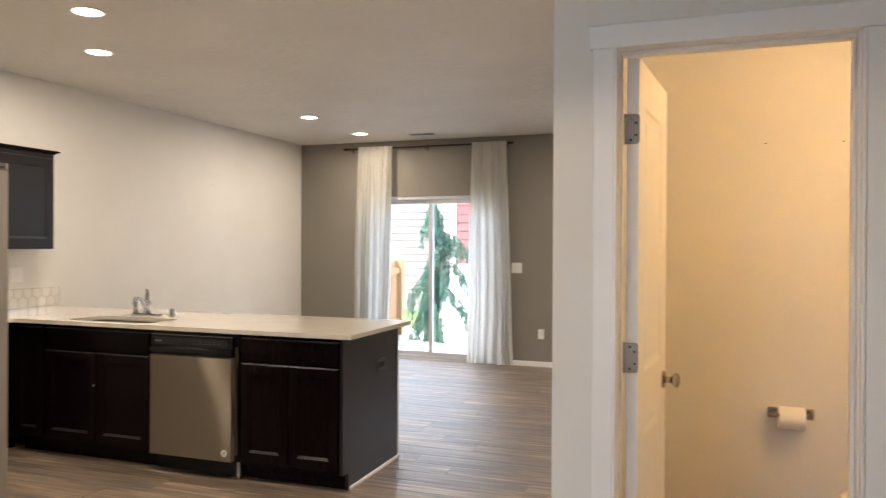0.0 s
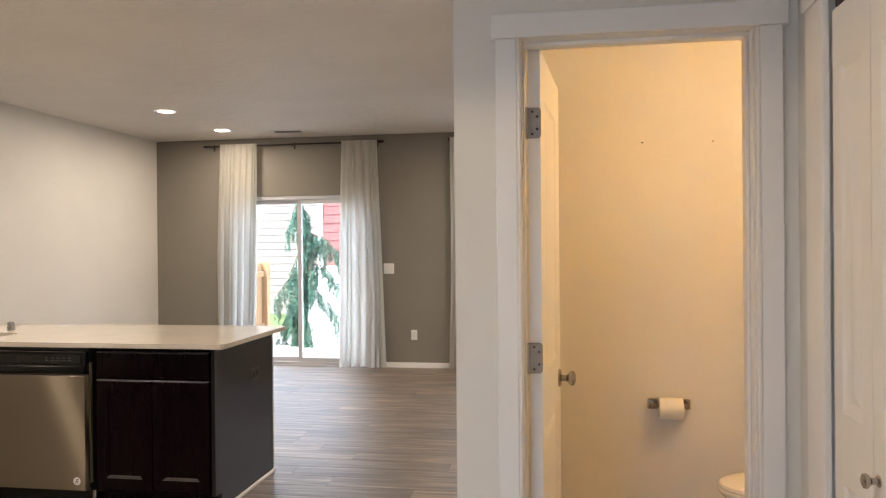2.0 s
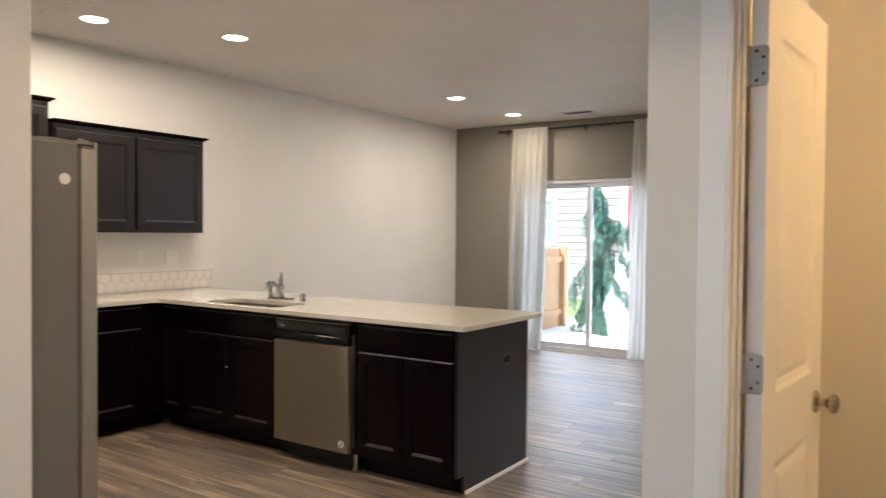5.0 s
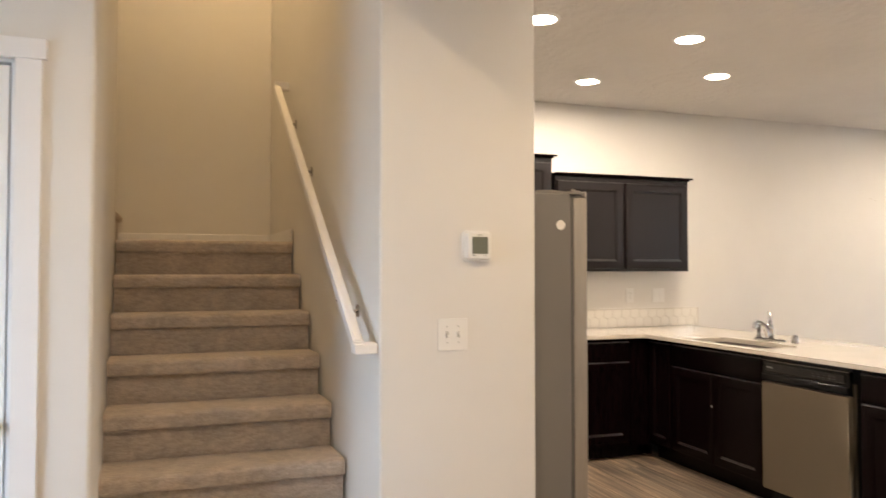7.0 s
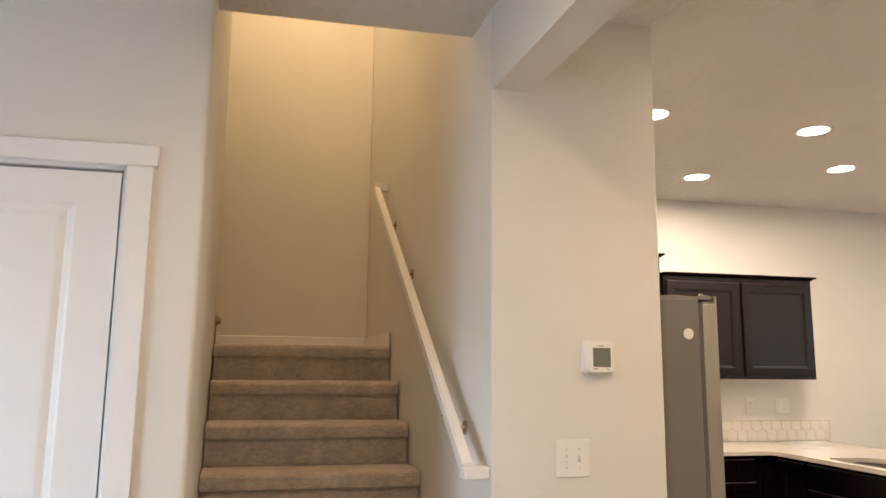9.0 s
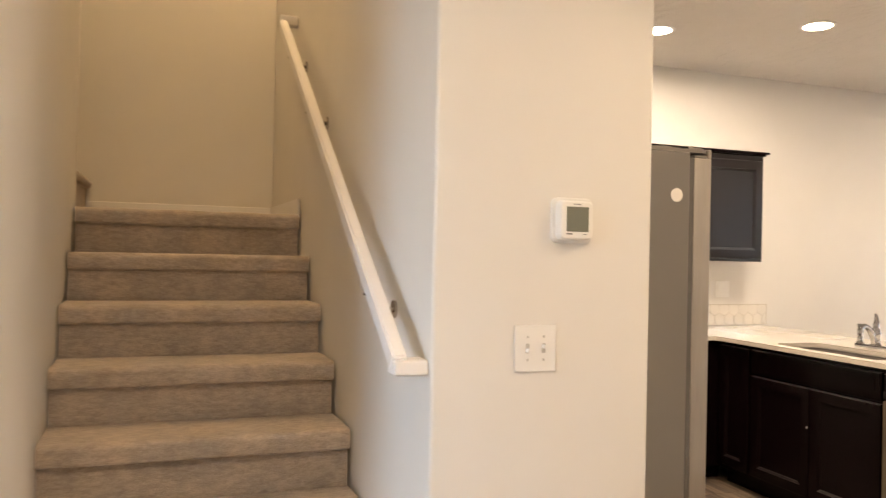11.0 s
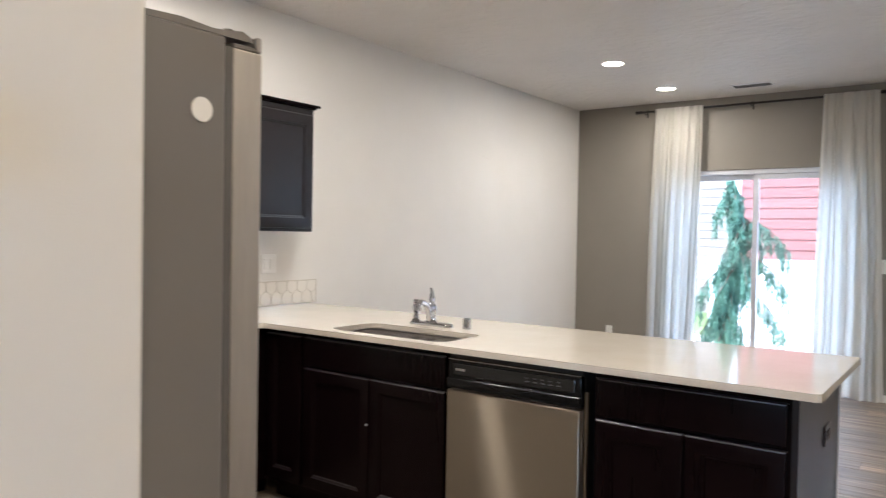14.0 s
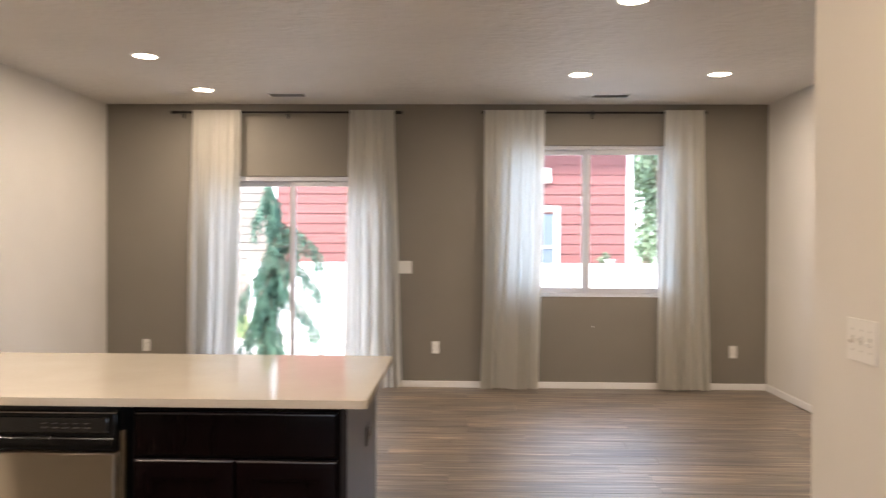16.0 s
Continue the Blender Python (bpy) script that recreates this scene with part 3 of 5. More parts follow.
def hinge(parent, m):
    """Leaf hinge seen in the door gap: two leaves, a knuckle and its screws."""
    bm = bmesh.new()
    rounded_slab(bm, 0.044, 0.088, 0.010, -0.0015, 0.0015)
    bmesh.ops.translate(bm, vec=(0.021, 0, 0), verts=bm.verts)
    h = placed(part("hinge", bm, M_NICKEL, parent, "satin nickel hinge"), m)
    bm = bmesh.new()
    cyl(bm, (0, 0, -0.045), (0, 0, 0.045), 0.006, n=12)
    part("knuckle", bm, M_NICKEL, h, "", True)
    for k, (sx, sz) in enumerate(((0.018, 0.032), (0.032, 0.018), (0.032, -0.018), (0.018, -0.032))):
        bm = bmesh.new()
        cyl(bm, (sx, -0.0022, sz), (sx, 0.0022, sz), 0.0035, n=8)
        part("screw", bm, M_SLOT, h)
    return h


# powder room door, open into the room, hung on the side nearest the living room
DW_, DH_ = 0.560, 1.965
door = empty("door_1", "white moulded two-panel door standing open into the powder room", "door", "", "structure", (-0.255, 2.19, 0))
leafm = pose(-0.262, 2.178, 0.012, 0, 0, 84.75) @ pose(0, -0.035, 0)
leaf = placed(part("leaf", panel_door_mesh(DW_, DH_, 0.035, [(0.11, DW_ - 0.11, 1.02, DH_ - 0.13), (0.11, DW_ - 0.11, 0.22, 0.86)]), M_DOOR, door), leafm)
kn = part("door_knob", knob_mesh(), M_NICKEL, leaf, "satin nickel door knob", 50)
kn.matrix_basis = pose(DW_ - 0.065, 0.0, 0.935)
kn = part("door_knob", knob_mesh(), M_NICKEL, leaf, "satin nickel door knob", 50)
kn.matrix_basis = pose(DW_ - 0.065, 0.035, 0.935, 0, 0, 180)
for hz in (1.765, 1.09, 0.25):
    hinge(door, pose(-0.268, 2.172, hz, 0, 0, 2))

# closed door beside the stairs
door2 = empty("door_2", "closed white moulded two-panel door beside the stairs", "door", "", "structure", (X_T, -0.5, 0))
W2 = 0.798
leaf2 = part("leaf", panel_door_mesh(W2, 2.034, 0.035, [(0.108, W2 - 0.124, 1.012, 1.932), (0.108, W2 - 0.124, 0.22, 0.86)]), M_DOOR, door2)
leaf2.matrix_basis = pose(X_T - 0.012, -0.904, 0.008, 0, 0, 90)
kn = part("door_knob", knob_mesh(0.027, 0.06), M_NICKEL, leaf2, "satin nickel door knob", 50)
kn.matrix_basis = pose(W2 - 0.052, 0.0, 0.905)
boxpart("strike_plate", M_NICKEL, door2, X_T - 0.045, X_T - 0.008, -0.1005, -0.0985, 0.88, 0.94)

# bifold closet doors
bif = empty("closet_door", "white moulded bifold closet door, closed, small nickel knob", "door", "", "structure", (0.49, 1.5, 0))
for k in range(4):
    y1 = 1.863 - k * 0.209
    lf = part("leaf", panel_door_mesh(0.206, 1.935, 0.030, [(0.048, 0.160, 1.02, 1.80), (0.048, 0.160, 0.20, 0.86)]), M_DOOR, bif)
    lf.matrix_basis = pose(0.449, y1, 0.012, 0, 0, -90)
    if k in (1, 2):
        kk = part("closet_knob", knob_mesh(0.0155, 0.030, 0.012), M_NICKEL, lf, "small round nickel knob", 50)
        kk.matrix_basis = pose(0.026 if k == 1 else 0.180, 0.0, 0.925)
setting("closet_track", boxes((0.455, 0.490, 1.035, 1.86, 1.955, 1.9725)), M_SLOT, "dark bifold door track", category="trim")

# ---- stairs ----
RISE, RUN, X0 = 0.1948, 0.260, -4.22
stairs = empty("stairs", "carpeted staircase in grey-beige cut pile rising to a landing", "stairs", "", "structure", (-2.5, 0.6, 0))


def stair_y(x):
    k = (x - X_T) / (-5.1 - X_T)
    return 0.139 - 0.118 * k + 0.001, 1.097 - 0.110 * k


def carpet_step(i):
    """One tread with a rounded nose and its riser, i = 0 at the landing."""
    zt = RISE * (8 - i)
    xn = X0 + RUN * i
    back = xn - RUN - 0.01 if i else -5.128
    prof = [(back, zt), (xn - 0.02, zt + 0.001)]
    for a in range(75, -1, -15):
        prof.append((xn - 0.022 + 0.024 * math.cos(radians(a)), zt - 0.024 + 0.025 * math.sin(radians(a))))
    prof += [(xn + 0.001, zt - 0.045)]
    for a in range(0, -91, -30):
        prof.append((xn - 0.011 + 0.011 * math.cos(radians(a)), zt - 0.057 + 0.011 * math.sin(radians(a))))
    prof += [(xn - 0.030, zt - 0.066), (xn - 0.034, zt - 0.074), (xn - 0.030, zt - RISE - 0.02), (back, zt - RISE - 0.02)]
    bm = bmesh.new()
    n = 28
    rows = []
    for k in range(n + 1):
        row = []
        for j, (x, z) in enumerate(prof):
            ya, yb = stair_y(x)
            y = ya + (yb - ya) * k / n
            wob = 0.0025 * noise.noise(Vector((x * 9, y * 7, z * 9 + i)))
            row.append(bm.verts.new((x + (wob if 0 < j < len(prof) - 2 else 0), y, z + (wob if 0 < j < len(prof) - 4 else 0))))
        rows.append(row)
    for a, b in zip(rows, rows[1:]):
        for j in range(len(prof)):
            jj = (j + 1) % len(prof)
            bm.faces.new((a[j], a[jj], b[jj], b[j]))
    bm.faces.new(rows[0])
    bm.faces.new(rows[-1][::-1])
    return part("carpet_step", bm, M_CARPET, stairs, "", True)


for i in range(8):
    carpet_step(i)
boxpart("landing", M_CARPET, stairs, -5.128, -4.42, -1.48, 0.010, 1.44, RISE * 8 - 0.001, 0.01)

# first steps of the second flight, turning at the landing
for i in range(3):
    zt = RISE * (9 + i)
    yn = 0.022 - RUN * i
    bm = bmesh.new()
    prof = [(yn - RUN - 0.03, zt), (yn - 0.02, zt)]
    for q in range(75, -91, -15):
        prof.append((yn - 0.022 + 0.024 * math.cos(radians(q)), zt - 0.024 + 0.025 * math.sin(radians(q))))
    prof += [(yn - 0.028, zt - 0.058), (yn - 0.028, zt - RISE - 0.02), (yn - RUN - 0.03, zt - RISE - 0.02)]
    ra = [bm.verts.new((-5.117, y_, z_)) for y_, z_ in prof]
    rb = [bm.verts.new((-4.43, y_, z_)) for y_, z_ in prof]
    for q in range(len(prof)):
        w_ = (q + 1) % len(prof)
        bm.faces.new((ra[q], ra[w_], rb[w_], rb[q]))
    bm.faces.new(ra)
    bm.faces.new(rb[::-1])
    part("carpet_step", bm, M_CARPET, stairs, "", True)

# handrail on the stair wall: flat white board on brackets, returned to the wall at both ends
rail = empty("handrail", "white painted wooden handrail on metal brackets beside the stairs", "handrail", "", "", (-3.4, 1.0, 1.8))
A, B = Vector((-2.47, 0.0, 1.110)), Vector((-4.43, 0.0, 2.52))


def rail_y(x):
    return 1.105 - 0.110 * (x - X_T) / (-5.1 - X_T)


def rail_board():
    bm = bmesh.new()
    d = (B - A).normalized()
    up = Vector((-d.z, 0, d.x)) * (1 if d.x > 0 else -1)
    up = up if up.z > 0 else -up
    for s0, s1 in ((A, B),):
        vs = []
        for p in (s0, s1):
            yw = rail_y(p.x)
            for u, w in ((-0.026, -0.092), (0.026, -0.092), (0.026, -0.054), (-0.026, -0.054)):
                vs.append(bm.verts.new(Vector((p.x, yw + w, p.z)) + up * u))
        for f in ((0, 1, 2, 3), (7, 6, 5, 4), (0, 4, 5, 1), (1, 5, 6, 2), (2, 6, 7, 3), (3, 7, 4, 0)):
            bm.faces.new([vs[k] for k in f])
    bmesh.ops.bevel(bm, geom=bm.edges[:], offset=0.006, segments=2, affect="EDGES")
    return bm


part("rail", rail_board(), M_TRIM, rail, "", True)
boxpart("rail_return", M_TRIM, rail, A.x - 0.045, A.x + 0.024, rail_y(A.x) - 0.090, rail_y(A.x) - 0.002, A.z - 0.028, A.z + 0.010, 0.004)
boxpart("rail_return", M_TRIM, rail, B.x - 0.020, B.x + 0.03, rail_y(B.x) - 0.090, rail_y(B.x) - 0.002, B.z - 0.012, B.z + 0.036, 0.004)
for s in (0.135, 0.62, 0.86):
    p = A.lerp(B, s)
    yw = rail_y(p.x)
    bm = bmesh.new()
    cyl(bm, (p.x, yw - 0.001, p.z - 0.075), (p.x, yw - 0.008, p.z - 0.075), 0.026, n=16)
    tube(bm, [(p.x, yw - 0.006, p.z - 0.075), (p.x, yw - 0.045, p.z - 0.078), (p.x, yw - 0.065, p.z - 0.060), (p.x, yw - 0.073, p.z - 0.034)], 0.008, 8)
    box(bm, p.x - 0.03, p.x + 0.03, yw - 0.088, yw - 0.058, p.z - 0.036, p.z - 0.031)
    part("bracket", bm, M_NICKEL, rail, "satin nickel bracket", True)

# ---- kitchen ----
Y_F = 3.672           # front of the peninsula's doors
Y_B = 4.460           # back of the peninsula
X_P = -1.972          # its end panel
CT, CB = 0.914, 0.888


def shaker(parent, name, w, h, m, rail_w=0.058, t=0.020, face=None):
    """Cabinet front in one piece, its own axes: x width, y depth (front at 0), z up; a sunk panel in a frame, or a
    plain slab.
    Its outer edges are rounded; faces turned up take a shinier copy of the stain, which sets a glint there."""
    bm = bmesh.new()
    e = 0.006
    secs = [(0, t), (0, e), (e * 0.13, e * 0.5), (e * 0.5, e * 0.13), (e, 0)]
    if h > 0.22:
        r = rail_w
        secs += [(r - 0.002, 0), (r, 0.0035), (r + 0.009, 0.0045), (r + 0.012, 0.010)]
    rings = [[bm.verts.new(q) for q in ((s, d, s), (w - s, d, s), (w - s, d, h - s), (s, d, h - s))] for s, d in secs]
    for i, (u, v) in enumerate(zip(rings, rings[1:])):
        for k in range(4):
            f = bm.faces.new((u[k], u[(k + 1) % 4], v[(k + 1) % 4], v[k]))
            # glint copy on the top edge and the panel's lower bevel
            f.material_index = 1 if (i < 4 and k == 2) or (i > 4 and k == 0) else 0
    bm.faces.new(rings[-1])
    bm.faces.new(rings[0][::-1])
    ob = part(name, bm, [face or M_ESPRESSO, M_ESPRESSO_GLINT], parent, "", 30)
    ob.matrix_basis = m
    return ob


def base_cabinet(x0, x1, label, drawer=True, ndoors=2, edge=0.012):
    g = empty("base_cabinet", label, "cabinet", "base cabinets", "", (x0, Y_F, 0))
    boxpart("body", M_ESPRESSO, g, x0 + 0.001, x1 - 0.001, Y_F + 0.021, Y_F + 0.60, 0.10, CB - 0.003)
    boxpart("toe_kick", M_ESPRESSO, g, x0 + 0.001, x1 - 0.001, Y_F + 0.085, Y_F + 0.10, 0.004, 0.10)
    w = x1 - x0 - 2 * edge
    if drawer:
        shaker(g, "drawer_front", w, 0.138, pose(x0 + edge, Y_F, 0.724))
    dw = (w - 0.006 * (ndoors - 1)) / ndoors
    for k in range(ndoors):
        shaker(g, "door", dw, 0.585 if drawer else 0.735, pose(x0 + edge + k * (dw + 0.006), Y_F, 0.125))
    return g


base_cabinet(-2.665, X_P - 0.021, "dark espresso base cabinet with a drawer above two doors")
sinkcab = base_cabinet(-4.205, -3.325, "dark espresso sink base cabinet with two doors")
base_cabinet(-4.480, -4.207, "narrow dark espresso corner base cabinet front", False, 1)
bm = bmesh.new()
cyl(bm, (-3.775, Y_F, 0.50), (-3.775, Y_F - 0.004, 0.50), 0.005, n=10)
part("bumper", bm, M_SCREW, sinkcab, "small pale bumper dot", True)
# peninsula end and back panels
pan = empty("peninsula_panel", "dark espresso end panel of the peninsula with a brown outlet", "panel", "", "", (X_P, 4.1, 0))
bm = bmesh.new()
box(bm, X_P - 0.020, X_P, Y_F + 0.075, Y_B, 0.004, CB - 0.002)
box(bm, X_P - 0.020, X_P, Y_F + 0.004, Y_F + 0.075, 0.105, CB - 0.002)
part("end_panel", bm, M_ESPRESSO_SHEEN, pan)
boxpart("back_panel", M_ESPRESSO, pan, X_W + 0.002, X_P - 0.021, Y_B - 0.02, Y_B, 0.004, CB - 0.002)
boxpart("corner_strip", M_SCREW, pan, X_P + 0.001, X_P + 0.006, Y_B - 0.006, Y_B + 0.004, 0.035, CB - 0.003)
bm = bmesh.new()
box(bm, X_P + 0.001, X_P + 0.013, Y_F + 0.08, Y_B + 0.012, 0.003, 0.026, 0.004)
part("base_moulding", bm, M_TRIM, pan, "white quarter-round along the floor", True)

# left run of base cabinets along the wall
run = empty("base_cabinet", "dark espresso base cabinet with drawer over one door", "cabinet", "base cabinets", "", (-4.48, 3.3, 0))
boxpart("body", M_ESPRESSO, run, X_W + 0.002, -4.503, 2.92, Y_F + 0.60, 0.10, CB - 0.003)
boxpart("toe_kick", M_ESPRESSO, run, -4.58, -4.565, 2.92, Y_F + 0.085, 0.004, 0.10)
shaker(run, "drawer_front", 0.56, 0.138, pose(-4.482, 2.96, 0.722, 0, 0, 90))
shaker(run, "door", 0.56, 0.588, pose(-4.482, 2.96, 0.125, 0, 0, 90))
boxpart("filler", M_ESPRESSO, run, -4.502, -4.484, 3.53, Y_F + 0.02, 0.10, CB - 0.003)


# L-shaped counter with the sink cut out
def counter():
    bm = bmesh.new()
    xe, yb, yf = -1.905, 4.535, 3.632
    sx0, sx1, sy0, sy1, r = -4.060, -3.375, 3.700, 4.028, 0.065
    outer = [(xe - 0.012, yf), (xe, yf + 0.012), (xe, yb - 0.012), (xe - 0.012, yb), (X_W + 0.001, yb), (X_W + 0.001, 2.90), (-4.450, 2.90), (-4.450, yf - 0.03), (-4.441, yf - 0.009), (-4.420, yf)]
    hole = []
    for cx, cy, a0 in ((sx1 - r, sy0 + r, 270), (sx1 - r, sy1 - r, 0), (sx0 + r, sy1 - r, 90), (sx0 + r, sy0 + r, 180)):
        for k in range(7):
            a = radians(a0 + k * 15)
            hole.append((cx + r * math.cos(a), cy + r * math.sin(a)))
    loops = []
    for z in (CB, CT):
        es = []
        for pts in (outer, hole):
            vs = [bm.verts.new((x, y, z)) for x, y in pts]
            es += [bm.edges.new((vs[i], vs[(i + 1) % len(vs)])) for i in range(len(vs))]
            loops.append(vs)
        bmesh.ops.triangle_fill(bm, use_beauty=True, use_dissolve=False, edges=es)
    for lo, hi in ((loops[0], loops[2]), (loops[1], loops[3])):
        for i in range(len(lo)):
            j = (i + 1) % len(lo)
            bm.faces.new((lo[i], lo[j], hi[j], hi[i]))
    return bm, hole


cbm, HOLE = counter()
ctop = tagged(part("countertop", cbm, M_QUARTZ, None), "polished cream quartz L-shaped countertop on dark cabinets", "countertop")

# undermount sink
sink = empty("sink", "undermount stainless steel kitchen sink in the countertop", "sink", "", "", (-3.7, 3.86, CT))
bm = bmesh.new()
rings = []
cx, cy = -3.7175, 3.864
for f, z in ((1.03, CB - 0.001), (1.0, CB - 0.003), (0.985, CB - 0.02), (0.96, CB - 0.15), (0.90, CB - 0.175), (0.3, CB - 0.182)):
    rings.append([bm.verts.new((cx + (x - cx) * f, cy + (y - cy) * f, z)) for x, y in HOLE])
for a, b in zip(rings, rings[1:]):
    for k in range(len(a)):
        bm.faces.new((a[k], a[(k + 1) % len(a)], b[(k + 1) % len(a)], b[k]))
bm.faces.new(rings[-1])
part("basin", bm, M_SINK, sink, "", True)
bm = bmesh.new()
cyl(bm, (cx, cy, CB - 0.1815), (cx, cy, CB - 0.178), 0.045, 0.040, 24)
part("drain", bm, M_CHROME, sink, "chrome drain", True)

# faucet
fau = empty("faucet", "chrome low-arc kitchen faucet with side sprayer on a deck plate", "faucet", "", "", (-3.79, 4.14, CT))
fx, fy = -3.775, 4.150
bm = bmesh.new()
n = 14
outline = [(fx + 0.102 + 0.028 * math.cos(radians(-90 + 180 * k / n)), fy + 0.028 * math.sin(radians(-90 + 180 * k / n))) for k in range(n + 1)]
outline += [(fx - 0.102 + 0.028 * math.cos(radians(90 + 180 * k / n)), fy + 0.028 * math.sin(radians(90 + 180 * k / n))) for k in range(n + 1)]
rings = [[bm.verts.new((fx + (x - fx) * f, fy + (y - fy) * g_, CT + z)) for x, y in outline] for f, g_, z in ((1, 1, 0), (1, 1, 0.008), (0.985, 0.93, 0.013), (0.94, 0.72, 0.016))]
for a, b in zip(rings, rings[1:]):
    for k in range(len(a)):
        bm.faces.new((a[k], a[(k + 1) % len(a)], b[(k + 1) % len(a)], b[k]))
bm.faces.new(rings[0][::-1])
bm.faces.new(rings[-1])
part("deck_plate", bm, M_CHROME, fau, "", 50)


def turned(name, parent, x, y, z, prof, mat=None, n=22):
    """A turned upright piece: radius and height pairs from its foot up."""
    bm = bmesh.new()
    rings = [[bm.verts.new((x + r * math.cos(2 * math.pi * k / n), y + r * math.sin(2 * math.pi * k / n), z + h)) for k in range(n)] for r, h in prof]
    for a, b in zip(rings, rings[1:]):
        for k in range(n):
            bm.faces.new((a[k], a[(k + 1) % n], b[(k + 1) % n], b[k]))
    bm.faces.new(rings[0][::-1])
    bm.faces.new(rings[-1])
    return part(name, bm, mat or M_CHROME, parent, "", 50)


turned("body", fau, fx, fy, CT + 0.012, [(0.030, 0), (0.029, 0.006), (0.024, 0.012), (0.022, 0.030), (0.024, 0.052), (0.026, 0.060), (0.026, 0.078), (0.021, 0.094), (0.012, 0.104)])
bm = bmesh.new()
sd = Vector((0.22, -0.975, 0))
arc_ = [(0.012, 0.028), (0.030, 0.062), (0.052, 0.094), (0.080, 0.116), (0.108, 0.126), (0.134, 0.126), (0.152, 0.116), (0.158, 0.100)]
tube(bm, [(fx + sd.x * d, fy + sd.y * d, CT + h) for d, h in arc_], [0.017, 0.0155, 0.0145, 0.014, 0.014, 0.0145, 0.0150, 0.0145], 16)
part("spout", bm, M_CHROME, fau, "", 50)
bm = bmesh.new()
cyl(bm, (fx + sd.x * 0.158, fy + sd.y * 0.158, CT + 0.104), (fx + sd.x * 0.160, fy + sd.y * 0.160, CT + 0.086), 0.0155, 0.0145, 18)
part("aerator", bm, M_CHROME, fau, "", 50)
bm = bmesh.new()
tube(bm, [(fx, fy, CT + 0.112), (fx - 0.001, fy + 0.003, CT + 0.128), (fx - 0.003, fy + 0.008, CT + 0.148), (fx - 0.008, fy + 0.012, CT + 0.170), (fx - 0.016, fy + 0.015, CT + 0.188)],
     [0.014, 0.017, 0.012, 0.009, 0.006], 14)
part("lever", bm, M_CHROME, fau, "", 50)
spx = fx - 0.100
turned("sprayer", fau, spx, fy, CT + 0.014, [(0.022, 0), (0.021, 0.006), (0.015, 0.012), (0.0135, 0.020), (0.0145, 0.050), (0.0165, 0.066), (0.0165, 0.082), (0.012, 0.088), (0.015, 0.094), (0.0165, 0.104), (0.012, 0.112)])
soap = empty("air_gap", "short chrome dishwasher air gap cap on the countertop", "air gap", "", "", (-3.56, 4.15, CT))
bm = bmesh.new()
cyl(bm, (-3.555, 4.150, CT), (-3.555, 4.150, CT + 0.050), 0.021, 0.020, 20)
cyl(bm, (-3.555, 4.150, CT + 0.050), (-3.555, 4.150, CT + 0.055), 0.020, 0.014, 20)
part("cap", bm, M_CHROME, soap, "", 50)

# dishwasher
dx0, dx1 = -3.315, -2.700
dwm = empty("dishwasher", "stainless steel dishwasher with a black control panel", "dishwasher", "", "", (dx0, Y_F, 0))
boxpart("body", M_DARKGAP, dwm, dx0 + 0.004, dx1 - 0.004, Y_F + 0.02, Y_F + 0.58, 0.10, CB - 0.012)
bm = bmesh.new()
box(bm, dx0 + 0.005, dx1 - 0.005, Y_F - 0.022, Y_F + 0.019, 0.112, 0.735, 0.006, 2)
part("door", bm, M_STEEL, dwm, "brushed stainless steel door", True)
bm = bmesh.new()
box(bm, dx0 + 0.005, dx1 - 0.005, Y_F - 0.012, Y_F + 0.019, 0.742, 0.858, 0.004, 2)
pnl = part("control_panel", bm, M_BLACK, dwm, "black control panel", True)
bm = bmesh.new()
box(bm, dx0 + 0.006, dx1 - 0.006, Y_F - 0.026, Y_F - 0.0125, 0.743, 0.784, 0.006, 3)
part("lower_lip", bm, M_BLACK, pnl, "", True)
bm = bmesh.new()
box(bm, dx0 + 0.030, dx1 - 0.030, Y_F - 0.017, Y_F - 0.0125, 0.796, 0.846, 0.004, 2)
part("glossy_insert", bm, M_GLOSSBLACK, pnl, "glossy black insert", True)
bm = bmesh.new()
px0, px1, pn = dx0 + 0.205, dx1 - 0.205, 12
for k in range(pn):
    u0, u1 = k / pn, (k + 1) / pn
    h0, h1 = (0.020 * math.sin(math.pi * u) for u in (u0, u1))
    vs = [bm.verts.new(c) for c in ((px0 + (px1 - px0) * u0, Y_F - 0.0275, 0.780 - h0), (px0 + (px1 - px0) * u1, Y_F - 0.0275, 0.780 - h1),
                                    (px0 + (px1 - px0) * u1, Y_F - 0.018, 0.788), (px0 + (px1 - px0) * u0, Y_F - 0.018, 0.788))]
    bm.faces.new(vs)
bmesh.ops.solidify(bm, geom=bm.faces[:], thickness=0.002)
part("handle", bm, M_BLACK, pnl, "black pocket handle", True)
for k in range(5):
    boxpart("button", M_DIMPRINT, pnl, dx0 + 0.375 + k * 0.034, dx0 + 0.393 + k * 0.034, Y_F - 0.0178, Y_F - 0.0168, 0.812, 0.816)
    boxpart("button", M_DIMPRINT, pnl, dx0 + 0.375 + k * 0.034, dx0 + 0.389 + k * 0.034, Y_F - 0.0178, Y_F - 0.0168, 0.826, 0.829)
boxpart("badge", M_GREYPRINT, pnl, dx0 + 0.045, dx0 + 0.090, Y_F - 0.0178, Y_F - 0.0168, 0.816, 0.825)
bm = bmesh.new()
cyl(bm, (dx1 - 0.055, Y_F - 0.0225, 0.165), (dx1 - 0.055, Y_F - 0.0240, 0.165), 0.021, n=24)
stk = part("round_sticker", bm, M_PLATE, dwm, "round white sticker", True)
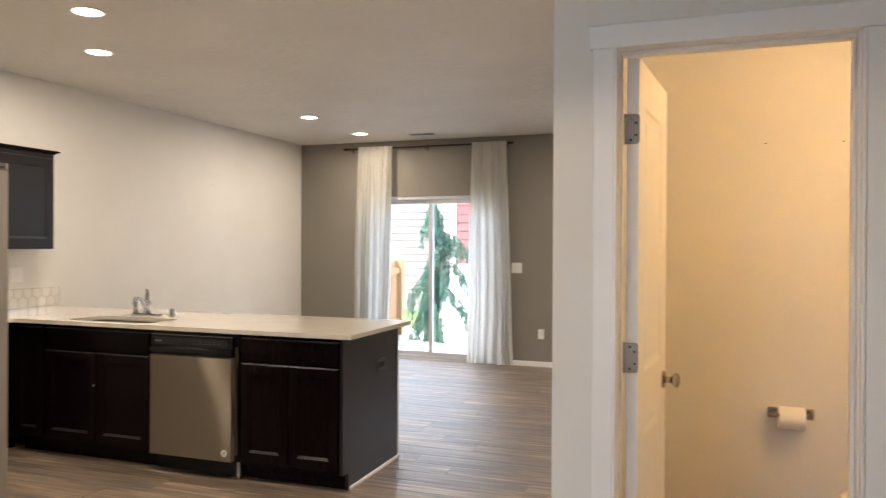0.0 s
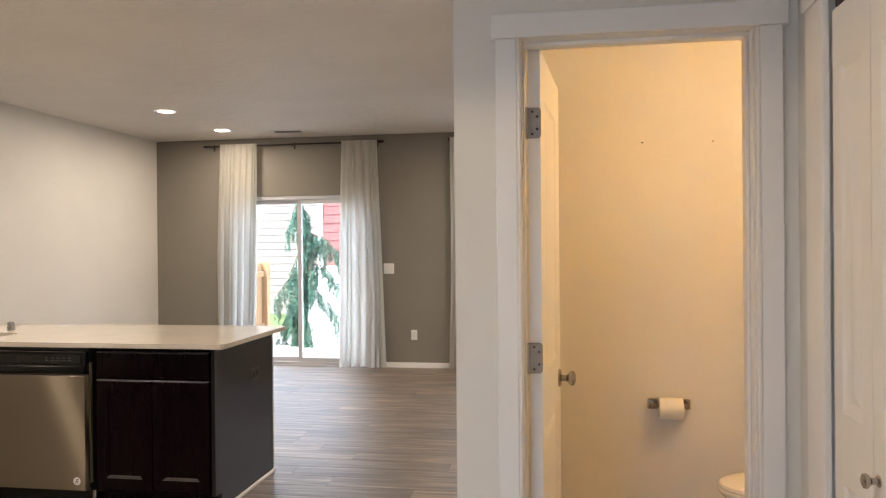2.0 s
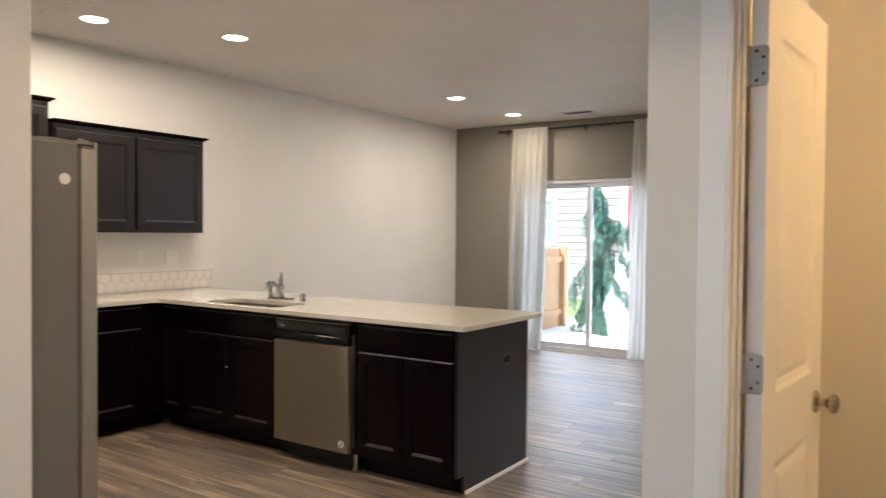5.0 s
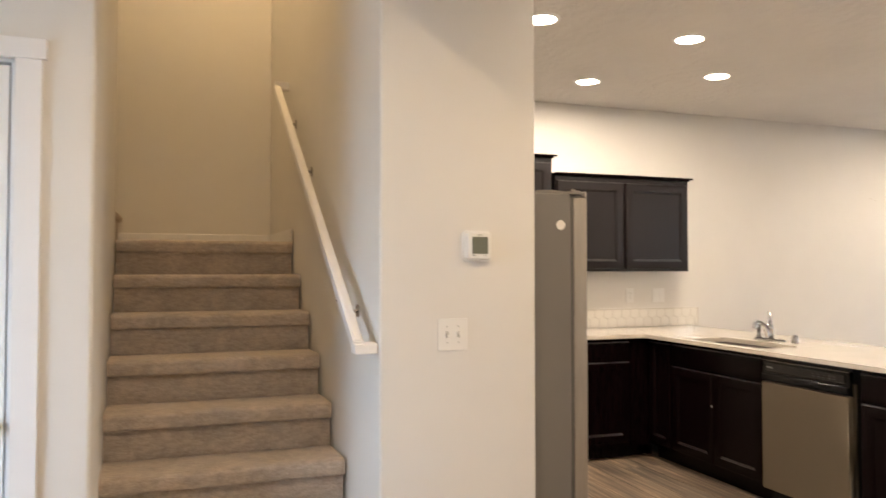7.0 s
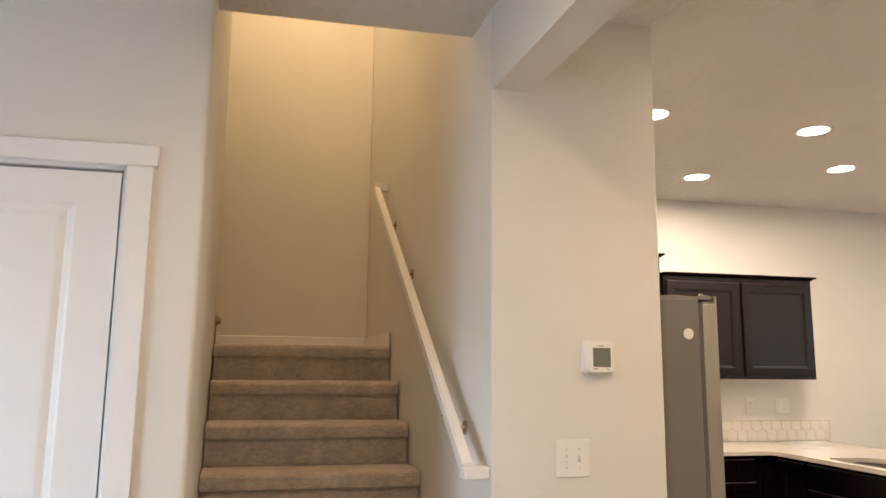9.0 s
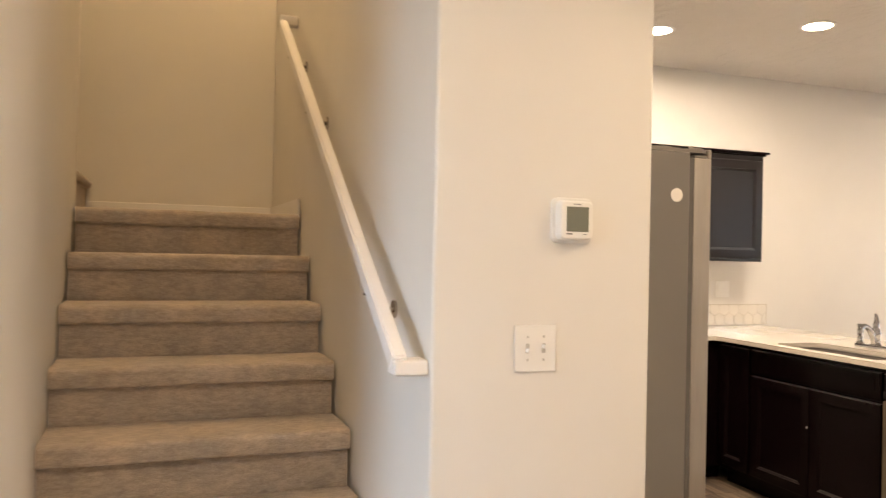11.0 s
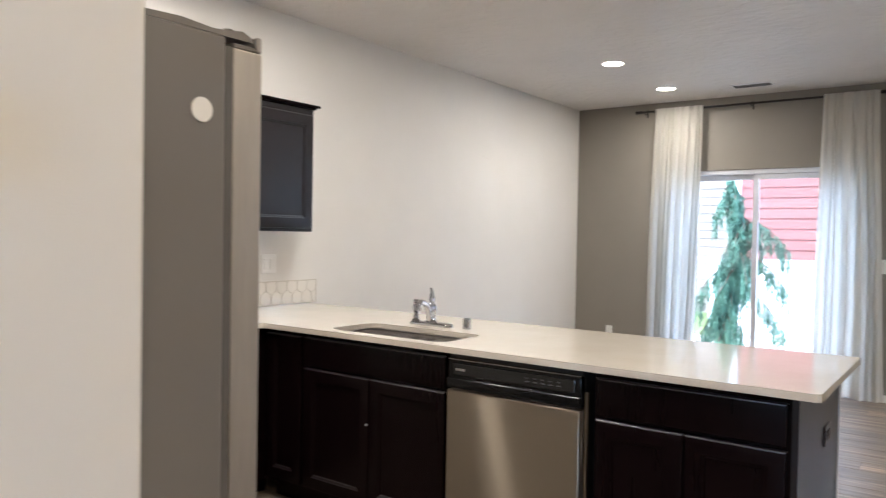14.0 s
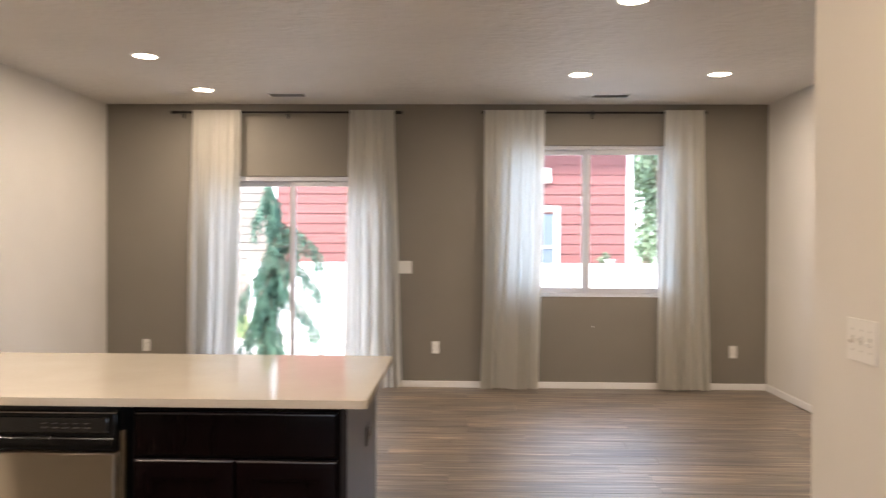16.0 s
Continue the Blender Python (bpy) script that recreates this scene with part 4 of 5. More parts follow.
for k in range(3):
    boxpart("mark", M_SLOT, stk, dx1 - 0.066 + 0.003 * k, dx1 - 0.047 + 0.002 * k, Y_F - 0.0247, Y_F - 0.0241, 0.154 + 0.009 * k, 0.158 + 0.009 * k)
boxpart("top_trim", M_NICKEL, dwm, dx0 + 0.006, dx1 - 0.006, Y_F - 0.014, Y_F + 0.01, 0.8585, 0.8625, 0.001)
boxpart("top_seal", M_DARKGAP, dwm, dx0 + 0.004, dx1 - 0.004, Y_F + 0.004, Y_F + 0.02, 0.863, CB - 0.002)
boxpart("toe_panel", M_BLACK, dwm, dx0 + 0.01, dx1 - 0.01, Y_F + 0.05, Y_F + 0.065, 0.012, 0.105)
boxpart("side_trim", M_STEEL, dwm, dx1 + 0.004, dx1 + 0.012, Y_F + 0.004, Y_F + 0.02, 0.15, 0.80)
for fxx in (dx1 + 0.008,):
    bm = bmesh.new()
    cyl(bm, (fxx, Y_F + 0.04, 0.002), (fxx, Y_F + 0.04, 0.105), 0.012, n=12)
    cyl(bm, (fxx, Y_F + 0.04, 0.002), (fxx, Y_F + 0.04, 0.014), 0.020, n=12)
    part("levelling_foot", bm, M_NICKEL, dwm, "grey levelling foot", True)


# wall cabinets
def wall_cabinet(y0, y1, z0, z1, doors, label, crown_right=True):
    g = empty("wall_cabinet", label, "cabinet", "wall cabinets", "", (X_W, y0, z0))
    xf = -4.778
    boxpart("body", M_ESPRESSO_SHEEN, g, X_W + 0.002, xf, y0 + 0.001, y1 - 0.001, z0, z1, 0.002)
    a = y0 + 0.018
    w = (y1 - y0 - 0.036 - 0.024 * (doors - 1)) / doors
    for k in range(doors):
        shaker(g, "door", w, z1 - z0 - 0.055, pose(xf + 0.021, a + k * (w + 0.024), z0 + 0.020, 0, 0, 90), 0.062, 0.020, M_ESPRESSO_SHEEN)
    bm = bmesh.new()
    box(bm, X_W + 0.002, xf + 0.032, y0 + 0.001, y1 + 0.030, z1 + 0.012, z1 + 0.026, 0.003)
    box(bm, X_W + 0.002, xf + 0.014, y0 + 0.001, y1 + 0.012, z1, z1 + 0.012, 0.003)
    part("crown", bm, M_ESPRESSO, g, "", True)
    return g


wall_cabinet(3.060, 4.272, 1.378, 2.105, 2, "dark espresso two-door wall cabinet with a thin crown")
wall_cabinet(2.290, 3.040, 1.80, 2.235, 2, "taller-set dark espresso wall cabinet over the range space")

# fridge, its side to the hall, doors to the kitchen
fr = empty("refrigerator", "refrigerator with grey sides and stainless doors beside the end wall", "refrigerator", "", "", (-3.04, 1.6, 0))
fx0, fx1 = -3.495, -2.592
bm = bmesh.new()
box(bm, fx0, fx1, 1.262, 1.985, 0.03, 1.716, 0.005, 2)
part("body", bm, M_FRIDGE, fr, "grey textured steel cabinet", True)
boxpart("gasket", M_GASKET, fr, fx0 + 0.002, fx1 - 0.002, 1.985, 2.000, 0.06, 1.700)
for a, b in ((fx0, -3.046), (-3.041, fx1)):
    bm = bmesh.new()
    box(bm, a, b, 2.000, 2.064, 0.06, 1.700, 0.004, 2)
    d = part("door", bm, M_STEEL_SIDE, fr, "brushed stainless steel door", True)
    boxpart("top_cap", M_FRIDGE, d, a + 0.002, b - 0.002, 2.002, 2.050, 1.7005, 1.709, 0.002, "grey plastic cap")
    boxpart("front_lip", M_STEEL_SIDE, d, a, b, 2.051, 2.064, 1.7005, 1.729, 0.003)
    hx = -3.075 if a == fx0 else -3.012
    bm = bmesh.new()
    tube(bm, [(hx, 2.064, 0.75), (hx, 2.105, 0.76), (hx, 2.105, 1.48), (hx, 2.064, 1.49)], 0.011, 10)
    part("handle", bm, M_NICKEL, d, "satin steel bar handle", True)
for hx in (fx1 - 0.004, fx0 + 0.105):
    bm = bmesh.new()
    prof_ = [(1.800, 0.004), (1.840, 0.013), (1.905, 0.016), (1.965, 0.011), (2.000, 0.014), (2.028, 0.019), (2.046, 0.012)]
    lo_ = [[bm.verts.new((hx - q, y_, 1.7165)) for q in (0.090, 0.0)] for y_, _ in prof_]
    hi_ = [[bm.verts.new((hx - q, y_, 1.7165 + h_)) for q in (0.080, 0.008)] for y_, h_ in prof_]
    for k in range(len(prof_) - 1):
        for u, v in ((hi_[k], hi_[k + 1]), (lo_[k], lo_[k + 1])):
            bm.faces.new((u[0], u[1], v[1], v[0]))
        for q in (0, 1):
            bm.faces.new((lo_[k][q], lo_[k + 1][q], hi_[k + 1][q], hi_[k][q]))
    for k in (0, -1):
        bm.faces.new((lo_[k][0], lo_[k][1], hi_[k][1], hi_[k][0]))
    hc = part("hinge_cover", bm, M_FRIDGE, fr, "grey hinge cover", 40)
    bm = bmesh.new()
    cyl(bm, (hx - 0.040, 2.022, 1.709), (hx - 0.040, 2.022, 1.742), 0.009, n=12)
    part("hinge_pin", bm, M_NICKEL, hc, "steel hinge pin", True)
bm = bmesh.new()
cyl(bm, (fx1 + 0.0003, 1.936, 1.582), (fx1 + 0.0015, 1.936, 1.582), 0.021, n=28)
part("round_sticker", bm, M_PLATE, fr, "round white sticker", True)
for gx in (fx0 + 0.06, fx1 - 0.06):
    for gy in (1.33, 1.92):
        bm = bmesh.new()
        cyl(bm, (gx, gy, 0), (gx, gy, 0.032), 0.022, n=12)
        part("foot", bm, M_BLACK, fr, "", True)

# ---- living room: slider, window, curtains ----


def frame_rect(bm, x0, x1, y0, y1, z0, z1, w, bevel=0.003):
    box(bm, x0, x0 + w, y0, y1, z0, z1, bevel)
    box(bm, x1 - w, x1, y0, y1, z0, z1, bevel)
    box(bm, x0 + w, x1 - w, y0, y1, z0, z0 + w, bevel)
    box(bm, x0 + w, x1 - w, y0, y1, z1 - w, z1, bevel)


def glass_pane(parent, x0, x1, y, z0, z1):
    ob = boxpart("pane", M_GLASS, parent, x0, x1, y - 0.002, y + 0.002, z0, z1)
    ob.visible_shadow = False
    return ob


sl = empty("sliding_door", "white vinyl sliding glass patio door", "door", "", "structure", (-3.25, Y_N, 0))
bm = bmesh.new()
frame_rect(bm, -4.149, -2.351, Y_N + 0.012, Y_N + 0.128, 0.0, 2.039, 0.045)
part("frame", bm, M_VINYL, sl, "white vinyl frame", True)
for x0, x1, y in ((-4.10, -3.245, Y_N + 0.085), (-3.285, -2.40, Y_N + 0.040)):
    bm = bmesh.new()
    frame_rect(bm, x0, x1, y - 0.017, y + 0.017, 0.046, 1.993, 0.048)
    sash = part("sash", bm, M_VINYL, sl, "white vinyl sash", True)
    glass_pane(sash, x0 + 0.04, x1 - 0.04, y, 0.09, 1.95)
bm = bmesh.new()
box(bm, -4.149, -2.351, Y_N - 0.015, Y_N + 0.012, 0.0, 0.012, 0.003)
part("sill_plate", bm, M_VINYL, sl, "", True)

wi = empty("window_1", "white vinyl sliding window in a drywall opening", "window", "", "structure", (-0.40, Y_N, 0.88))
bm = bmesh.new()
frame_rect(bm, -1.159, 0.369, Y_N + 0.03, Y_N + 0.135, 0.886, 2.344, 0.035)
part("window_frame", bm, M_VINYL, wi, "white vinyl frame", True)
for x0, x1, y in ((-1.124, -0.392, Y_N + 0.095), (-0.412, 0.334, Y_N + 0.060)):
    bm = bmesh.new()
    frame_rect(bm, x0, x1, y - 0.015, y + 0.015, 0.922, 2.308, 0.046)
    sash = part("sash", bm, M_VINYL, wi, "white vinyl sash", True)
    glass_pane(sash, x0 + 0.036, x1 - 0.036, y, 0.96, 2.27)
bm = bmesh.new()
box(bm, -1.158, 0.368, Y_N - 0.004, Y_N + 0.03, 0.8855, 0.893, 0.002)
part("window_sill", bm, M_VINYL, wi, "thin white sill", True)


def curtain(xa0, xa1, xb0, xb1, seed, label):
    """A hanging panel: top from xa0 to xa1 gathered on the rod, hem from xb0 to xb1, in folds that widen downwards."""
    rng = random.Random(seed)
    nx, nz = 110, 46
    folds = 6 + seed % 2
    ph = [rng.uniform(-0.5, 0.5) for _ in range(12)]
    amp = [rng.uniform(0.6, 1.25) for _ in range(12)]
    bm = bmesh.new()
    grids = []
    for off in (0.0,):
        g = []
        for j in range(nz + 1):
            v = j / nz
            z = 2.662 - v * 2.646
            row = []
            for i in range(nx + 1):
                u = i / nx
                f = folds * (u + 0.045 * math.sin(6.283 * 1.7 * u + seed) + 0.022 * math.sin(6.283 * 3.1 * u + 2 * seed + 1.5 * v)) + 0.5
                k = int(f) % 12
                wave = math.sin(2 * math.pi * (f + 0.20 * ph[k] * math.sin(math.pi * (f % 1)) + 0.10 * math.sin(3.0 * v + seed)))
                depth = (0.010 + 0.024 * min(1.0, v * 1.8)) * (amp[k] * (1 - (f % 1)) + amp[(k + 1) % 12] * (f % 1))
                fine = 0.004 * math.sin(2 * math.pi * f * 2.7 + 4 * v + seed) * (1 - 0.5 * v)
                bulge = 0.015 * math.sin(2.2 * v + ph[3] * 3) * v
                x = (xa0 + (xa1 - xa0) * u) * (1 - v ** 1.3) + (xb0 + (xb1 - xb0) * u) * v ** 1.3
                x += 0.012 * math.sin(2 * math.pi * f + 1.2) * min(1, v * 2) + 0.010 * math.sin(5 * v + 2 * u + seed) * v
                y = 8.350 - depth * wave - fine + bulge + off
                row.append(bm.verts.new((x, y, z + 0.006 * math.sin(9 * u + seed) * v)))
            g.append(row)
        grids.append(g)
    for gi, g in enumerate(grids):
        for j in range(nz):
            for i in range(nx):
                q = (g[j][i], g[j][i + 1], g[j + 1][i + 1], g[j + 1][i])
                bm.faces.new(q if gi == 0 else q[::-1])
    return tagged(part("curtain", bm, M_CURTAIN, None, "", True), label, "curtain", "curtains")


curtain(-4.190, -3.730, -4.260, -3.800, 3, "off-white cloth curtain beside the sliding door near the corner")
curtain(-2.680, -2.255, -2.740, -2.150, 4, "off-white cloth curtain between the sliding door and the light switch")
curtain(-1.400, -0.830, -1.430, -0.860, 5, "wide off-white cloth curtain beside the window")
curtain(0.305, 0.670, 0.255, 0.735, 8, "off-white cloth curtain beside the window near the corner")


def rod(x0, x1):
    g = empty("curtain_rod", "thin black iron curtain rod with end caps and brackets", "curtain rod", "curtain rods", "", ((x0 + x1) / 2, 8.39, 2.645))
    y, z = 8.390, 2.645
    bm = bmesh.new()
    cyl(bm, (x0, y, z), (x1, y, z), 0.010, n=12)
    part("pole", bm, M_ROD, g, "", True)
    for x, s in ((x0, -1), (x1, 1)):
        bm = bmesh.new()
        cyl(bm, (x - s * 0.055, y, z), (x + s * 0.012, y, z), 0.015, n=12)
        part("finial", bm, M_ROD, g, "", True)
    for x in (x0 + 0.08, (x0 + x1) / 2, x1 - 0.08):
        bm = bmesh.new()
        box(bm, x - 0.008, x + 0.008, Y_N - 0.003, Y_N - 0.0005, z - 0.045, z + 0.035)
        tube(bm, [(x, Y_N - 0.003, z - 0.015), (x, y + 0.02, z - 0.016), (x, y, z - 0.014)], 0.005, 8)
        part("bracket", bm, M_ROD, g, "", True)


rod(-4.400, -2.195)
rod(-1.410, 0.690)


# ---- ceiling fixtures ----
def downlight(x, y):
    g = empty("recessed_light", "white-rimmed recessed ceiling downlight, lit", "ceiling light", "recessed lights", "", (x, y, CEIL))
    bm = bmesh.new()
    n = 36
    prof = [(0.098, 0.0), (0.097, -0.004), (0.090, -0.007), (0.078, -0.006), (0.074, 0.0)]
    rings = [[bm.verts.new((x + r * math.cos(2 * math.pi * k / n), y + r * math.sin(2 * math.pi * k / n), CEIL + z)) for k in range(n)] for r, z in prof]
    for a, b in zip(rings, rings[1:]):
        for k in range(n):
            bm.faces.new((a[k], a[(k + 1) % n], b[(k + 1) % n], b[k]))
    part("rim", bm, M_TRIM, g, "white rim", True)
    bm = bmesh.new()
    cyl(bm, (x, y, CEIL - 0.0005), (x, y, CEIL - 0.004), 0.076, 0.076, 36)
    part("diffuser", bm, M_GLOW, g, "glowing diffuser", True)


for lx, ly in LAMPS:
    downlight(lx, ly)
downlight(-1.45, 2.72)
downlight(-1.0, 0.76)


def vent(x, y):
    g = empty("ceiling_vent", "white metal slotted ceiling air register", "ceiling vent", "ceiling vents", "", (x, y, CEIL))
    bm = bmesh.new()
    w, d = 0.175, 0.075
    z0, z1 = CEIL - 0.006, CEIL - 0.0005
    box(bm, x - w, x + w, y - d, y - d + 0.022, z0, z1, 0.002)
    box(bm, x - w, x + w, y + d - 0.022, y + d, z0, z1, 0.002)
    box(bm, x - w, x - w + 0.022, y - d + 0.022, y + d - 0.022, z0, z1, 0.002)
    box(bm, x + w - 0.022, x + w, y - d + 0.022, y + d - 0.022, z0, z1, 0.002)
    part("frame", bm, M_TRIM, g, "", True)
    boxpart("backing", M_SLOT, g, x - w + 0.02, x + w - 0.02, y - d + 0.02, y + d - 0.02, CEIL - 0.002, CEIL - 0.0005)
    for k in range(6):
        yy = y - d + 0.030 + k * 0.018
        bm = bmesh.new()
        vs = box(bm, x - w + 0.022, x + w - 0.022, -0.0045, 0.0045, -0.0007, 0.0007)
        bmesh.ops.transform(bm, matrix=pose(0, yy, CEIL - 0.007, 35), verts=bm.verts)
        part("slat", bm, M_VENT, g)


vent(-3.20, 8.02)
vent(-0.27, 8.05)


# ---- plates on the walls ----
def plate(name, m, w, h, label, category, parts_, mat=None, t=0.006):
    """A wall plate in its own axes: x width, -y out of the wall, z up."""
    g = empty(name, label, category, "wall plates")
    bm = bmesh.new()
    box(bm, -w / 2, w / 2, -t, -0.0004, -h / 2, h / 2, 0.0025, 2)
    part("plate", bm, mat or M_PLATE, g, "", True)
    for nm, mt, d in parts_:
        bm = bmesh.new()
        box(bm, *d, 0.0008)
        part(nm, bm, mt, g, "", False)
    g.matrix_basis = m
    return g


def screws(xs, z, t=0.006):
    return [("screw", M_SCREW, (x - 0.003, x + 0.003, -t - 0.0008, -t + 0.001, s * z - 0.003, s * z + 0.003)) for x in xs for s in (-1, 1)]


def toggles(xs, up):
    out = []
    for x, u in zip(xs, up):
        out.append(("slot", M_SCREW, (x - 0.0055, x + 0.0055, -0.0066, -0.005, -0.0125, 0.0125)))
        out.append(("toggle", M_PLATE, (x - 0.0045, x + 0.0045, -0.019, -0.005, 0.000 if u else -0.010, 0.010 if u else 0.000)))
    return out + screws(xs, 0.030)


def outlet_bits(x=0.0, mat=M_PLATE, slot=M_SLOT):
    out = []
    for s in (-1, 1):
        z = 0.0195 * s
        out.append(("socket", mat, (x - 0.0165, x + 0.0165, -0.0075, -0.005, z - 0.014, z + 0.014)))
        for sx in (-0.0065, 0.0065):
            out.append(("slot", slot, (x + sx - 0.0012, x + sx + 0.0012, -0.0081, -0.007, z - 0.003, z + 0.006)))
    return out + [("screw", M_SCREW, (x - 0.003, x + 0.003, -0.0085, -0.0055, -0.003, 0.003))]


EAST = lambda x, y, z: pose(x, y, z, 0, 0, 90)
plate("light_switch", EAST(X_T, 1.389, 1.146), 0.120, 0.122, "white double toggle light switch plate", "light switch", toggles((-0.023, 0.023), (False, True)))
plate("light_switch", pose(-2.154, Y_N, 1.162), 0.125, 0.122, "white double rocker switch plate on the grey wall", "light switch",
      [("rocker", M_PLATE, (x - 0.0165, x + 0.0165, -0.009, -0.005, -0.033, 0.033)) for x in (-0.023, 0.023)])
plate("outlet", pose(-4.69, Y_N, 0.385), 0.072, 0.117, "white duplex outlet low on the grey wall", "outlet", outlet_bits())
plate("outlet", pose(-1.857, Y_N, 0.385), 0.072, 0.117, "white duplex outlet low on the grey wall", "outlet", outlet_bits())
plate("outlet", pose(1.003, Y_N, 0.365), 0.072, 0.117, "white duplex outlet low on the grey wall", "outlet", outlet_bits())
plate("light_switch", pose(BX, 3.488, 1.132, 0, 0, -90), 0.155, 0.124, "white triple toggle light switch plate", "light switch", toggles((-0.046, 0.0, 0.046), (False, True, False)))
plate("outlet", EAST(X_W, 3.92, 1.175), 0.072, 0.117, "white outlet above the backsplash", "outlet", outlet_bits())
plate("light_switch", EAST(X_W, 4.20, 1.175), 0.118, 0.117, "white switch and outlet plate above the backsplash", "light switch",
      [("rocker", M_PLATE, (-0.040, -0.007, -0.009, -0.005, -0.033, 0.033)), ("socket", M_PLATE, (0.007, 0.040, -0.008, -0.005, -0.033, 0.033))])
plate("outlet", EAST(X_P, 4.190, 0.668), 0.115, 0.072, "dark brown outlet plate on the peninsula end panel", "outlet",
      [("socket", M_BLACK, (x - 0.015, x + 0.015, -0.0085, -0.005, -0.017, 0.017)) for x in (-0.021, 0.021)], M_BROWNPLATE)

# thermostat
th = empty("thermostat", "white square thermostat with a grey-green display", "thermostat")
bm = bmesh.new()
rounded_slab(bm, 0.122, 0.120, 0.020, -0.009, -0.0005)
part("wall_plate", bm, M_PLATE, th, "", True)
bm = bmesh.new()
rounded_slab(bm, 0.102, 0.104, 0.016, -0.034, -0.009, 6, 0.003)
body = part("body", bm, M_PLATE, th, "", True)
boxpart("display", M_LCD, body, -0.031, 0.034, -0.0352, -0.0338, -0.030, 0.035, 0.0008, "grey-green display")
boxpart("print_bar", M_GREYPRINT, body, -0.012, 0.012, -0.0347, -0.0338, 0.0405, 0.043)
boxpart("print_bar", M_GREYPRINT, body, -0.031, -0.014, -0.0347, -0.0338, -0.038, -0.0345)
boxpart("print_bar", M_GREYPRINT, body, 0.018, 0.028, -0.0347, -0.0338, -0.038, -0.036)
th.matrix_basis = EAST(X_T, 1.488, 1.482)

# ---- powder room ----
tp = empty("toilet_paper_holder", "satin nickel toilet paper holder with a white roll", "paper holder", "", "", (0.33, 3.66, 0.655))
for x in (0.257, 0.408):
    bm = bmesh.new()
    box(bm, x - 0.022, x + 0.022, 3.655, 3.6695, 0.632, 0.680, 0.004)
    box(bm, x - 0.012, x + 0.012, 3.600, 3.656, 0.644, 0.668, 0.004)
    part("post", bm, M_NICKEL, tp, "", True)
bm = bmesh.new()
cyl(bm, (0.268, 3.612, 0.656), (0.398, 3.612, 0.656), 0.008, n=12)
part("bar", bm, M_NICKEL, tp, "", True)
bm = bmesh.new()
n = 32
rr = [(0.050, 0.0), (0.050, 1.0), (0.020, 1.0), (0.020, 0.0)]
rings = []
for r_, s in rr:
    rings.append([bm.verts.new((0.279 + 0.108 * s, 3.612 + r_ * math.cos(2 * math.pi * k / n), 0.645 + r_ * math.sin(2 * math.pi * k / n))) for k in range(n)])
for q in range(4):
    a, b = rings[q], rings[(q + 1) % 4]
    for k in range(n):
        bm.faces.new((a[k], a[(k + 1) % n], b[(k + 1) % n], b[k]))
part("paper_roll", bm, M_PAPER, tp, "white paper roll", True)

for hx, hz, s in ((0.220, 1.902, 0.55), (0.543, 1.899, 0.45)):
    bm = bmesh.new()
    cyl(bm, (hx, 3.6698, hz), (hx, 3.667, hz), 0.007 * s, 0.003, 10)
    bmesh.ops.scale(bm, vec=(1.6, 1, 0.8), space=Matrix.Translation((-hx, 0, -hz)), verts=bm.verts)
    tagged(part("wall_anchor", bm, M_SLOT, None), "small dark screw anchor hole in painted drywall", "anchor", "wall anchors")

toi = empty("toilet", "white porcelain toilet with a closed lid in the powder room", "toilet", "", "", (0.95, 3.25, 0))


def oval(cx, cy, a, b, n=40, egg=0.12):
    return [(cx + a * math.cos(t) * (1 + 0.0 * math.sin(t)), cy + b * math.sin(t) * (1 + egg * math.cos(t))) for t in (2 * math.pi * k / n for k in range(n))]


def loft(bm, secs):
    rings = [[bm.verts.new((x, y, z)) for x, y in pts] for pts, z in secs]
    for a, b in zip(rings, rings[1:]):
        for k in range(len(a)):
            bm.faces.new((a[k], a[(k + 1) % len(a)], b[(k + 1) % len(a)], b[k]))
    bm.faces.new(rings[0][::-1])
    bm.faces.new(rings[-1])


# its bowl points to -x, tank on the east wall
tcx, tcy = 0.735, 3.245
bm = bmesh.new()
loft(bm, [(oval(0.84, tcy, 0.25, 0.11), 0.0), (oval(0.84, tcy, 0.23, 0.10), 0.10), (oval(0.80, tcy, 0.25, 0.13), 0.24), (oval(tcx + 0.02, tcy, 0.26, 0.175), 0.36), (oval(tcx, tcy, 0.262, 0.182), 0.385)])
part("bowl", bm, M_PORCELAIN, toi, "", True)
bm = bmesh.new()
loft(bm, [(oval(tcx, tcy, 0.262, 0.184), 0.386), (oval(tcx, tcy, 0.266, 0.187), 0.392), (oval(tcx, tcy, 0.266, 0.187), 0.402), (oval(tcx, tcy, 0.262, 0.184), 0.406)])
part("seat", bm, M_PORCELAIN, toi, "", True)
bm = bmesh.new()
loft(bm, [(oval(tcx, tcy, 0.262, 0.184), 0.408), (oval(tcx, tcy, 0.264, 0.186), 0.413), (oval(tcx, tcy, 0.258, 0.180), 0.422), (oval(tcx, tcy, 0.20, 0.13), 0.428)])
part("lid", bm, M_PORCELAIN, toi, "", True)
bm = bmesh.new()
box(bm, 1.09, 1.312, tcy - 0.20, tcy + 0.20, 0.38, 0.74, 0.02, 3)
tank = part("tank", bm, M_PORCELAIN, toi, "", True)
bm = bmesh.new()
box(bm, 1.08, 1.316, tcy - 0.21, tcy + 0.21, 0.741, 0.772, 0.010, 2)
part("tank_lid", bm, M_PORCELAIN, tank, "", True)
vl = empty("ceiling_light", "round warm dome light on the powder room ceiling, lit", "ceiling light", "", "", (0.90, 2.50, CEIL))
